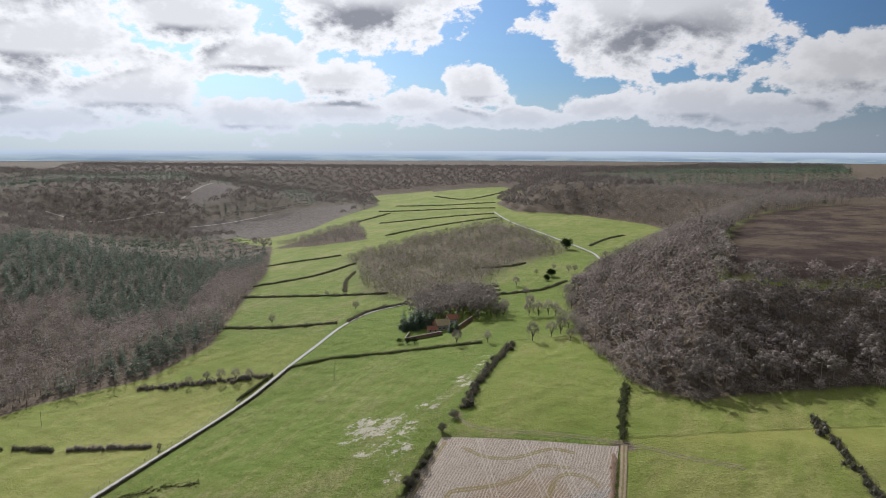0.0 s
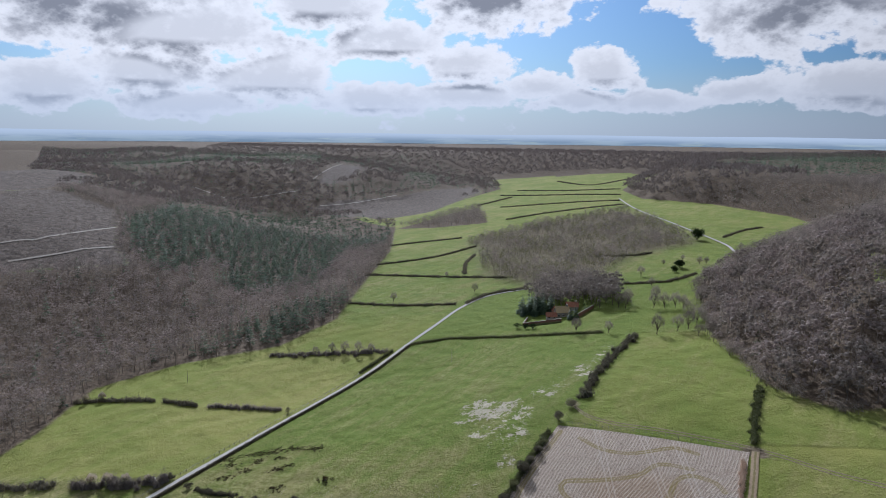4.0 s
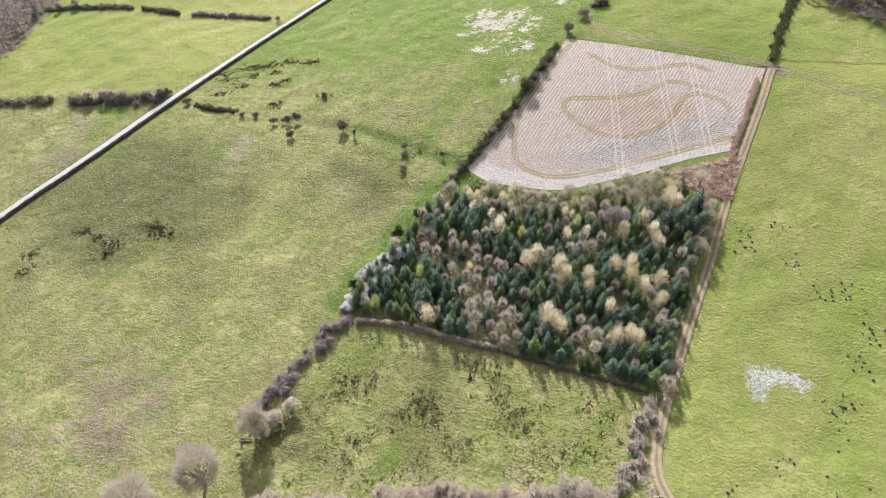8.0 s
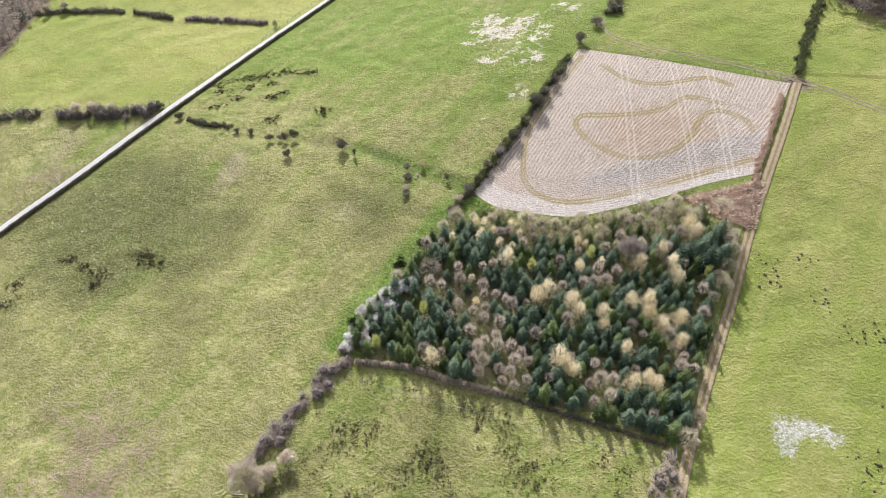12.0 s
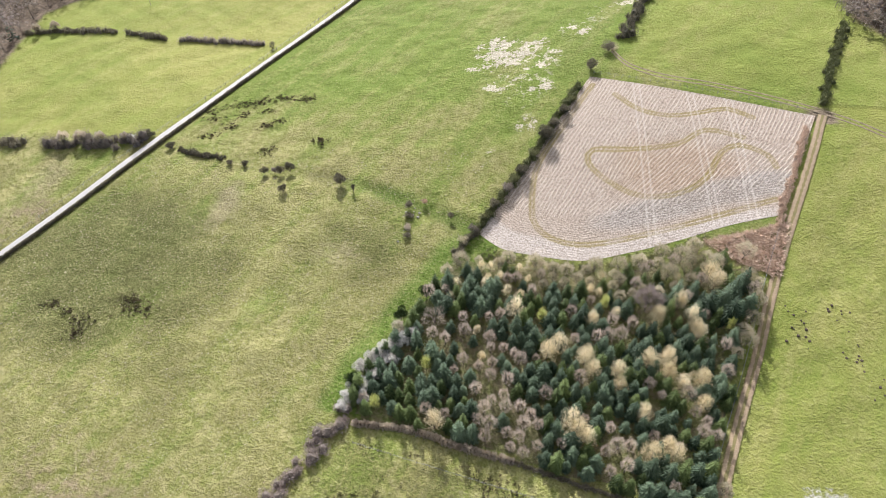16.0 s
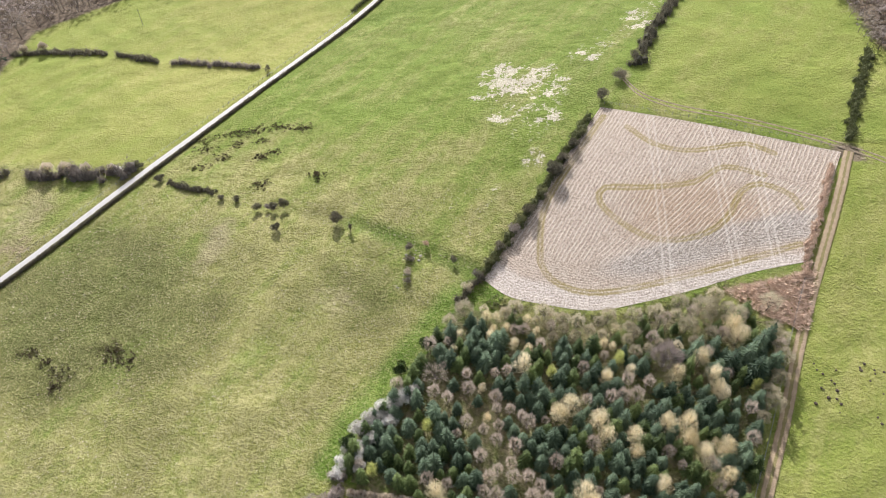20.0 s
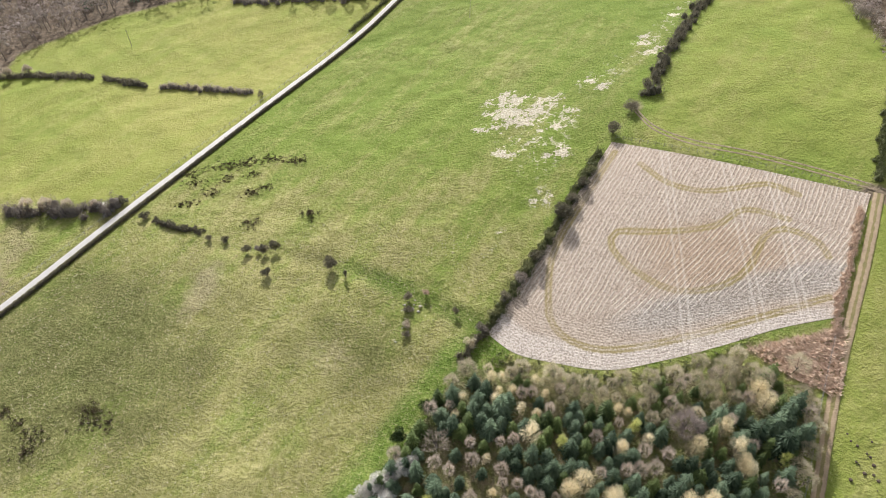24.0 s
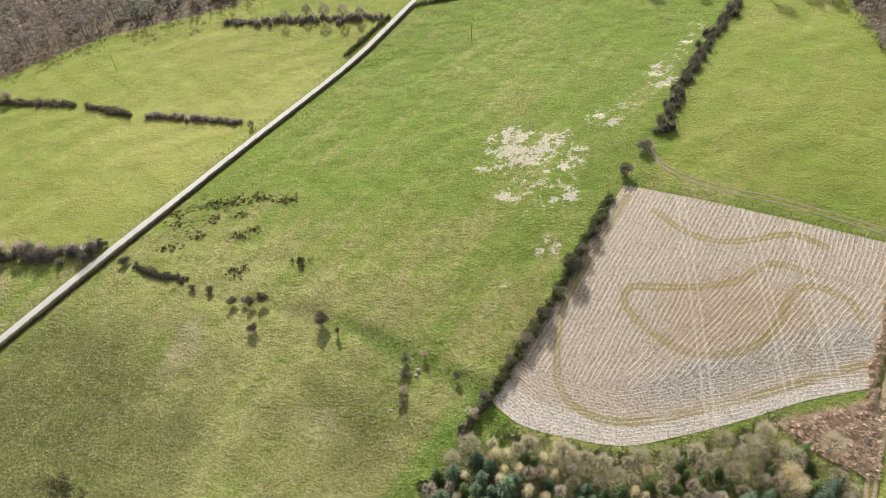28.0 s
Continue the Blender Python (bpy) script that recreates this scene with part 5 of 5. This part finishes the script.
# west wood, with its conifer blocks
at = scatter(-640, -130, 140, 760, 6.4, 7)
wd = inside_distance(at[:, 0], at[:, 1], WEST_RING)
at = at[(wd > 1.0) & ~in_any(at, CLEARINGS) & sight(at, 0.8)]
r = np.random.default_rng(8)
con = in_any(at, SPRUCE_WEST) | (r.random(len(at)) < 0.03)
size, pick = r.uniform(9.5, 14, len(at)), r.random(len(at))
con = (con & (pick < 0.93)) | (~con & (pick > 0.975))
forest("woodland", at[con], size[con] * 1.15, "spruce", SPRUCE, "block of dark blue-green spruce on the western hillside")
a, b = ~con & (pick < 0.55), ~con & (pick >= 0.55)
forest("woodland", at[a], size[a], "broad", TWIGS_PINK, "leafless purple-brown wood on the western hillside")
forest("woodland", at[b], size[b], "broad", TWIGS, "leafless grey-brown wood on the western hillside")
at = scatter(-1700, -100, 760, 2900, 15.0, 9)
wd = inside_distance(at[:, 0], at[:, 1], WEST_RING)
field = rim_field(at[:, 0], at[:, 1])
at = at[(wd > 1.0) & ~field & sight(at, 0.7) & ~in_any(at, CLEARINGS)]
con = in_any(at, SPRUCE_WEST) | (np.random.default_rng(19).random(len(at)) < 0.25 + 0.35 * (at[:, 1] > 1500))
size = np.random.default_rng(10).uniform(13, 18, len(at))
forest("woodland", at[con], size[con] * 1.1, "spruce_far", SPRUCE, "far dark conifer plantation on the western hill")
forest("woodland", at[~con], size[~con] * 1.1, "broad_far", TWIGS_FAR, "far leafless woods on the western hill")
at = scatter(-1500, 1200, 1750, 3000, 22.0, 11)
sc = at[:, 1] - 1800 + 0.25 * at[:, 0]
at = at[(sc > 0) & (sc < 700) & (inside_distance(at[:, 0], at[:, 1], EAST_RING) < 0) & (inside_distance(at[:, 0], at[:, 1], WEST_RING) < 0)]
forest("woodland", at, np.random.default_rng(12).uniform(18, 24, len(at)), "broad_far", TWIGS_FAR, "dark wooded scarp across the valley end")
# young growth on the felled slopes
at = scatter(-640, -330, 395, 725, 7.0, 41)
at = at[inside_distance(at[:, 0], at[:, 1], CLEARINGS[0]) > 0]
r = np.random.default_rng(42)
at = at[r.random(len(at)) < 0.45]
forest("scrub", at, r.uniform(2.0, 5.5, len(at)), "broad", TWIGS, "stumps and brown regrowth on the felled hillside")
# valley-floor copses
at = scatter(-110, 130, 450, 925, 5.2, 13)
at = at[(inside_distance(at[:, 0], at[:, 1], MID_WOOD) > 0)]
r = np.random.default_rng(14)
keep = r.random(len(at)) < 0.72 + 0.6 * np.sin(at[:, 0] * 0.06) * np.sin(at[:, 1] * 0.045 + 1)
at = at[keep]
size, pick = r.uniform(6, 11.5, len(at)), r.random(len(at))
forest("woodland", at[pick < 0.55], size[pick < 0.55], "broad", TWIGS, "leafless grey-brown copse on the valley floor")
forest("woodland", at[pick >= 0.55], size[pick >= 0.55] * 0.8, "broad", GORSE, "olive scrub among the valley copse")
at = scatter(-700, -100, 820, 1070, 8.0, 17)
at = at[inside_distance(at[:, 0], at[:, 1], COPSE) > 0]
forest("woodland", at, np.random.default_rng(18).uniform(9, 13, len(at)), "broad", TWIGS, "leafless copse between two valley fields")
at = scatter(-22, 40, 398, 466, 5.6, 15)
at = at[inside_distance(at[:, 0], at[:, 1], [(-18, 404), (-6, 400), (12, 404), (30, 394), (37, 420), (34, 456), (6, 464), (-16, 458), (-21, 430)]) > 0]
forest("woodland", at, np.random.default_rng(16).uniform(12, 17, len(at)), "broad_near", TWIGS, "tall leafless grove behind the farmhouse")


# ---- farmstead ----
def box(x0, x1, y0, y1, z0, z1):
    bm = bmesh.new()
    bmesh.ops.create_cube(bm, size=1)
    for q in bm.verts:
        q.co = ((x0 + x1) / 2 + q.co.x * (x1 - x0), (y0 + y1) / 2 + q.co.y * (y1 - y0), (z0 + z1) / 2 + q.co.z * (z1 - z0))
    return bm


def part(name, bm, mat, parent, label=""):
    me = bpy.data.meshes.new(name)
    bm.to_mesh(me)
    bm.free()
    me.materials.append(mat)
    ob = new(name, me)
    ob.parent = parent
    return tagged(ob, label)


def gable(x0, x1, y0, y1, z, rise, over=0.35, thick=0.18):
    """A pitched roof with thickness, ridge along x."""
    bm = bmesh.new()
    mid = (y0 + y1) / 2
    prof = [(y0 - over, z - 0.25), (mid, z + rise), (y1 + over, z - 0.25), (y1 + over, z - 0.25 - thick), (mid, z + rise - thick), (y0 - over, z - 0.25 - thick)]
    a = [bm.verts.new((x0 - over, y, q)) for y, q in prof]
    b = [bm.verts.new((x1 + over, y, q)) for y, q in prof]
    for k in range(6):
        bm.faces.new((a[k], a[(k + 1) % 6], b[(k + 1) % 6], b[k]))
    bm.faces.new((a[0], a[5], a[4], a[1])), bm.faces.new((a[1], a[4], a[3], a[2]))
    bm.faces.new((b[1], b[4], b[5], b[0])), bm.faces.new((b[2], b[3], b[4], b[1]))
    bmesh.ops.recalc_face_normals(bm, faces=bm.faces)
    return bm


def gable_end(x, y0, y1, z, rise, t):
    bm = bmesh.new()
    vs = [[bm.verts.new((x + d, y, q)) for y, q in ((y0, z - 0.3), (y1, z - 0.3), ((y0 + y1) / 2, z + rise - 0.25))] for d in (0, t)]
    bm.faces.new(vs[0]), bm.faces.new(vs[1][::-1])
    for k in range(3):
        bm.faces.new((vs[0][k], vs[0][(k + 1) % 3], vs[1][(k + 1) % 3], vs[1][k]))
    bmesh.ops.recalc_face_normals(bm, faces=bm.faces)
    return bm


def house(x, y, turn, length, depth, eaves, rise, roof_mat, wall_mat, label, windows=3, chimney=True, name="house"):
    ob = tagged(new(name), label, "house")
    hl, hd = length / 2, depth / 2
    part("wall", box(-hl, hl, -hd, hd, -1.2, eaves), wall_mat, ob)
    part("gable", gable_end(-hl, -hd, hd, eaves, rise, 0.3), wall_mat, ob)
    part("gable", gable_end(hl - 0.3, -hd, hd, eaves, rise, 0.3), wall_mat, ob)
    roof = part("roof", gable(-hl, hl, -hd, hd, eaves, rise), roof_mat, ob)
    if chimney:
        part("chimney", box(hl - 1.3, hl - 0.5, -0.45, 0.45, eaves + rise - 0.9, eaves + rise + 1.0), STONE, roof)
    for s in (-1, 1):
        for k in range(windows):
            wx = -hl + length * (k + 0.5) / windows
            for wz in ((0.9,) if eaves < 4 else (0.9, 3.4)):
                q = part("window", box(wx - 0.55, wx + 0.55, s * hd - 0.06, s * hd + 0.06, wz, wz + 1.25), PAINT, ob, "white painted window")
                part("pane", box(wx - 0.46, wx + 0.46, s * (hd + 0.065) - 0.01, s * (hd + 0.065) + 0.01, wz + 0.09, wz + 1.16), GLASS, q)
    ob.matrix_basis = Matrix.Translation((x, y, ground(x, y) - 0.3)) @ Matrix.Rotation(turn, 4, "Z")
    return ob


house(0, 383, 0.35, 8, 5.5, 3.6, 3.0, THATCH, STONE, "stone farmhouse with a straw-coloured roof among trees")
house(-6, 379, 0.15, 6, 4.0, 2.4, 1.8, ROOF, STONE, "low stone outbuilding with a red tiled roof", 2, False, "outbuilding")
house(6, 396, 0.2, 7, 5.0, 3.2, 2.4, ROOF, STONE, "stone cottage half hidden behind the farmhouse", 2, True)
house(-4, 391, 1.7, 5, 4.0, 2.4, 1.8, ROOF, BRICK, "small brick shed with a red tiled roof", 1, False, "shed")


def garden_wall(line, tall, label):
    """A brick wall with a coping, stepped over the ground."""
    ob = tagged(new("garden_wall"), label, "wall")
    for (ax, ay), (bx, by) in zip(line, line[1:]):
        n = max(1, int(math.hypot(bx - ax, by - ay) / 3))
        for k in range(n):
            x0, y0, x1, y1 = ax + (bx - ax) * k / n, ay + (by - ay) * k / n, ax + (bx - ax) * (k + 1) / n, ay + (by - ay) * (k + 1) / n
            z, length, turn = ground((x0 + x1) / 2, (y0 + y1) / 2), math.hypot(x1 - x0, y1 - y0), math.atan2(y1 - y0, x1 - x0)
            for name, w0, lo, hi, mat in (("panel", 0.18, -0.6, tall, BRICK), ("coping", 0.24, tall, tall + 0.1, STONE)):
                q = part(name, box(-length / 2, length / 2, -w0, w0, lo, hi), mat, ob)
                q.matrix_basis = Matrix.Translation(((x0 + x1) / 2, (y0 + y1) / 2, z)) @ Matrix.Rotation(turn, 4, "Z")


garden_wall([(-22, 368), (-12, 370), (0, 373)], 1.5, "old red brick garden wall with stone coping")
garden_wall([(-22, 368), (-20, 380)], 1.5, "old red brick garden wall end")
garden_wall([(9, 378), (14, 388), (19, 398)], 2.2, "tall red brick wall beside the farmyard")
for x, y, s in ((-20, 391, 1.7), (-15, 393, 1.9), (-11, 390, 1.6), (-16, 387, 1.5), (5, 374, 1.3), (-23, 388, 1.5), (8, 376, 1.1), (-18, 397, 2.0), (-12, 398, 1.9), (-7, 394, 1.6), (-24, 394, 1.6)):
    spruces.put(x, y, s)
hedge([(-20, 366), (-10, 367.5), (0, 370)], 1.4, 1.0, HEDGE_GREEN, "low clipped garden hedge", 60, ragged=0.15)
for x, y, R, t in ((124, 642, 6.5, 11), (87, 510, 4.0, 6), (81, 496, 2.5, 4)):
    bush(x, y, R, t, IVY, "dark evergreen tree in the far pasture", "evergreen_tree", int(60 * R * t), 0.8)
for x, y in ((-25, 364), (-20, 362), (-16, 361)):
    bush(x, y, 2.6, 2.8, IVY, "clipped round dark yew in the garden", "yew_bush", 420, 0.4)


# ---- fences and poles ----
def fence(line, label, gap=2.2, tall=1.15, rails=0, name="fence"):
    ob = tagged(new(name), label, "fence")
    c = smooth_line(line, 0.5)
    s = np.concatenate([[0], np.cumsum(np.hypot(*np.diff(c, axis=0).T))])
    q = np.arange(0, s[-1], gap)
    xs, ys = np.interp(q, s, c[:, 0]), np.interp(q, s, c[:, 1])
    zs = height(xs, ys)
    post = soup("post", limb((0, 0, -0.3), (0, 0, tall), 0.075, 0.06, 5), WOOD_GREY)
    for x, y, z in zip(xs, ys, zs):
        o = new("post", post)
        o.parent, o.location = ob, (x, y, z)
    for h in (0.45, 0.75, 1.05):
        T = [limb((a, b, d + h), (e, f, g + h), 0.018 + 0.03 * rails, 0.018 + 0.03 * rails, 3) for a, b, d, e, f, g in zip(xs, ys, zs, xs[1:], ys[1:], zs[1:])]
        new("wire" if not rails else "rail", soup("wire", np.concatenate(T), WOOD_GREY if rails else WIRE)).parent = ob
    return ob


fence([(1, 235.5), (32, 229.5), (63, 222.8)], "post and wire fence along the stubble field's top edge")
fence([(-169, 146), (-156.5, 171), (-140, 209), (-132, 230), (-122, 259), (-115, 278), (-101, 313)], "post and wire fence along the lane verge", 2.6)
fence([(-43, 110), (-2, 105), (28, 101.5)], "wire fence below the plantation", 3.0)
fence([(51, 180), (46.6, 164), (41.8, 145), (36, 125), (31.2, 108)], "wire fence between plantation and farm track", 3.0)
for x, y in ((-189, 290), (-55, 317)):
    ob = tagged(new("telegraph_pole"), "slender weathered wooden telegraph pole in the pasture", "pole", "telegraph poles")
    new("pole", soup("pole", limb((0, 0, -0.5), (0, 0, 7.5), 0.11, 0.07, 7), WOOD_GREY)).parent = ob
    new("crossarm", soup("crossarm", limb((-0.6, 0, 7.0), (0.6, 0, 7.0), 0.05, 0.05, 4), WOOD_GREY)).parent = ob
    ob.location = (x, y, ground(x, y))


# ---- small growth and marks on the ground ----
def tuft_shape(r, blades=8, spread=0.5):
    g = r.random(blades) * 6.28
    at = np.stack([np.cos(g) * 0.12, np.sin(g) * 0.12, np.full(blades, -0.05)], 1)
    way = np.stack([np.cos(g) * spread, np.sin(g) * spread, r.uniform(0.5, 1.0, blades)], 1)
    return slivers(at, way, r.uniform(0.5, 1.0, blades), 0.22, r)


def tufts(name, at, sizes, mat, label, blades=8, spread=0.5):
    r = np.random.default_rng(len(at) + 5)
    shapes = [tuft_shape(r, blades, spread) for _ in range(8)]
    pick = r.integers(0, 8, len(at))
    z = height(at[:, 0], at[:, 1])
    tris, tint = [], []
    for s in range(8):
        m = pick == s
        tris.append((shapes[s][None] * sizes[m][:, None, None, None] + np.stack([at[m, 0], at[m, 1], z[m]], 1)[:, None, None]).reshape(-1, 3, 3))
        tint.append(np.repeat(r.random(m.sum()), len(shapes[s])))
    tagged(new(name, soup(name, np.concatenate(tris), mat, np.concatenate(tint))), label, "grass", kind="stuff")


def clusters(r, spots, each, spread):
    return np.concatenate([r.normal(size=(each, 2)) * np.array(spread if isinstance(spread, tuple) else (spread, spread)) + np.array(p) for p in spots])


r = np.random.default_rng(21)
at = np.stack([r.uniform(-66, 30, 16000), r.uniform(68, 112, 16000)], 1)
keep = (inside_distance(at[:, 0], at[:, 1], ROUGH_FIELD) > 1) & (np.array([noise.noise((a * 0.09, b * 0.09, 1.0)) + 0.8 * noise.noise((a * 0.35, b * 0.35, 5.0)) + random.gauss(0, 0.35) for a, b in at]) > 0.42)
at = np.concatenate([at[keep], clusters(r, [(-18, 79), (-32, 78), (4, 92), (10, 90), (6, 84), (15, 87), (-30, 93), (1, 95), (-20, 91)], 45, (4.0, 1.8))])
tufts("rush_tufts", at, r.uniform(0.35, 0.75, len(at)), RUSH, "dark rush tussocks dotting the rough pasture", 8, 0.7)
at = clusters(r, [(-136, 135), (-130, 133), (-124, 131), (-124, 127), (-148, 125), (-112, 136), (-108, 136), (-145, 119), (-117, 139), (-113, 139), (-81, 203), (-98, 199), (-125, 215), (-116, 211), (-114, 218), (-106, 221), (-122, 206), (-104, 212), (-100, 214)], 26, (1.7, 1.2))
tufts("rush_tufts", at, r.uniform(0.6, 1.1, len(at)), RUSH, "dark brown tussock clumps on the sloping pasture", 9, 0.7)
line = smooth_line([(-128, 219), (-123, 222), (-115, 225), (-107, 227), (-100, 228), (-92, 228)], 0.5)
at = line[r.integers(0, len(line), 300)] + r.normal(size=(300, 2)) * np.array([0.8, 1.3])
tufts("rush_bed", at, r.uniform(0.55, 1.0, len(at)), RUSH, "rows of dark rushes in a wet strip beside the lane", 9, 0.6)
at = np.stack([r.uniform(-155, -28, 15000), r.uniform(62, 200, 15000)], 1)
keep = (line_distance(at[:, 0], at[:, 1], LANE)[1] > 0) & (line_distance(at[:, 0], at[:, 1], LANE)[0] > 5) & (inside_distance(at[:, 0], at[:, 1], PLANTATION) < -6) & (inside_distance(at[:, 0], at[:, 1], ROUGH_FIELD) < -4)
at = at[keep]
more = np.stack([r.uniform(-150, 60, 16000), r.uniform(85, 330, 16000)], 1)
keep = (inside_distance(more[:, 0], more[:, 1], PLANTATION) < -3) & (inside_distance(more[:, 0], more[:, 1], STUBBLE) < -1) & (line_distance(more[:, 0], more[:, 1], LANE)[0] > 4) & (line_distance(more[:, 0], more[:, 1], TRACK)[0] > 3)
keep &= (inside_distance(more[:, 0], more[:, 1], EAST_RING) < -4) & (inside_distance(more[:, 0], more[:, 1], ROUGH_FIELD) < 0)
tufts("grass_tufts", more[keep], r.uniform(0.18, 0.34, keep.sum()), GORSE, "olive grass tussocks across the grazed pasture", 4, 0.8)
tufts("grass_tufts", at, r.uniform(0.25, 0.5, len(at)), TWIGS_PALE, "bleached dry grass tufts on the pasture slope", 4, 0.9)
at = np.stack([r.uniform(33, 54, 2000), r.uniform(165, 183, 2000)], 1)
at = at[inside_distance(at[:, 0], at[:, 1], BRACKEN_PATCH) > -0.5]
tufts("bracken_bed", at, r.uniform(0.8, 1.7, len(at)), BRACKEN, "collapsed red-brown dead bracken by the stubble corner", 9, 1.2)
line = smooth_line([(-22, 164.5), (-9, 163.5), (4, 163.5), (16, 167), (27, 172), (34, 176)], 0.5)
at = line[r.integers(0, len(line), 700)] + r.normal(size=(700, 2)) * np.array([1.0, 0.9])
tufts("nettle_bed", at, r.uniform(0.5, 0.9, len(at)), HEDGE_GREEN, "green nettles and brambles between stubble and plantation", 9, 0.9)
line = smooth_line([(29, 88), (30, 83), (33, 78), (38, 72)], 0.5)
at = line[r.integers(0, len(line), 130)] + r.normal(size=(130, 2)) * 0.7 - np.array([2.0, 0.6])
tufts("brash_pile", at, r.uniform(0.8, 1.5, len(at)), TWIGS_PALE, "pale cut branches strewn beside the farm track", 5, 2.5)

# molehills
hills = []
for k in range(3):
    bm = bmesh.new()
    bmesh.ops.create_icosphere(bm, subdivisions=2, radius=0.3)
    for q in bm.verts:
        q.co = q.co * (1 + 0.25 * noise.noise(q.co * 4 + Vector((k * 9, 0, 0))))
        q.co.z = q.co.z * 0.6
    me = bpy.data.meshes.new("molehill")
    bm.to_mesh(me)
    bm.free()
    me.materials.append(SOIL)
    hills.append(me)
for x, y in clusters(r, [(52, 154), (56, 152), (62, 156), (66, 146), (68, 143), (71, 139), (70, 108), (68, 104), (66, 105), (75, 118), (77, 137), (79, 128), (54, 92), (67, 90), (45, 84)], 9, (2.2, 2.2)):
    if line_distance(np.array(x), np.array(y), TRACK)[0] > 3:
        ob = tagged(new("molehill", hills[random.randrange(3)]), "dark soil molehill on the smooth pasture", "molehill", "molehills")
        ob.location = (x, y, ground(x, y) - 0.02)
        ob.scale = [random.uniform(0.6, 1.3)] * 3


def field_gate(x, y, turn, label):
    ob = tagged(new("field_gate"), label, "gate")
    for px in (-1.7, 1.7):
        new("gatepost", soup("gatepost", limb((px, 0, -0.3), (px, 0, 1.35), 0.1, 0.09, 6), WOOD_GREY)).parent = ob
    for h in (0.25, 0.45, 0.68, 0.92, 1.18):
        new("bar", soup("bar", limb((-1.6, 0, h), (1.6, 0, h), 0.03, 0.03, 4), WIRE)).parent = ob
    new("brace", soup("brace", limb((-1.6, 0.03, 0.25), (1.6, 0.03, 1.18), 0.025, 0.025, 4), WIRE)).parent = ob
    ob.matrix_basis = Matrix.Translation((x, y, ground(x, y))) @ Matrix.Rotation(turn, 4, "Z")


field_gate(-144.5, 199, 1.1, "grey metal field gate beside the lane")
field_gate(30, 104, 1.5, "pale metal gate at the plantation corner")
log = tagged(new("fallen_log", soup("fallen_log", limb((-1.3, 0, 0.2), (1.3, 0.3, 0.25), 0.22, 0.17, 8), WOOD_GREY)), "bleached grey fallen log beside the oak", "log")
log.location = (-60.5, 79.5, ground(-60.5, 79.5))
for k in range(16):
    bm = bmesh.new()
    bmesh.ops.create_icosphere(bm, subdivisions=1, radius=random.uniform(0.2, 0.42))
    for q in bm.verts:
        q.co = Vector((q.co.x * 1.2, q.co.y, q.co.z * 0.7)) * random.uniform(0.8, 1.2)
    me = bpy.data.meshes.new("boulder")
    bm.to_mesh(me)
    bm.free()
    me.materials.append(STONE)
    ob = tagged(new("boulder", me), "pale limestone boulder among brambles in the pasture", "stone", "pasture boulders")
    x, y = -45 + random.gauss(0, 1.0), 173 + random.gauss(0, 3.0)
    ob.location = (x, y, ground(x, y) + 0.02)
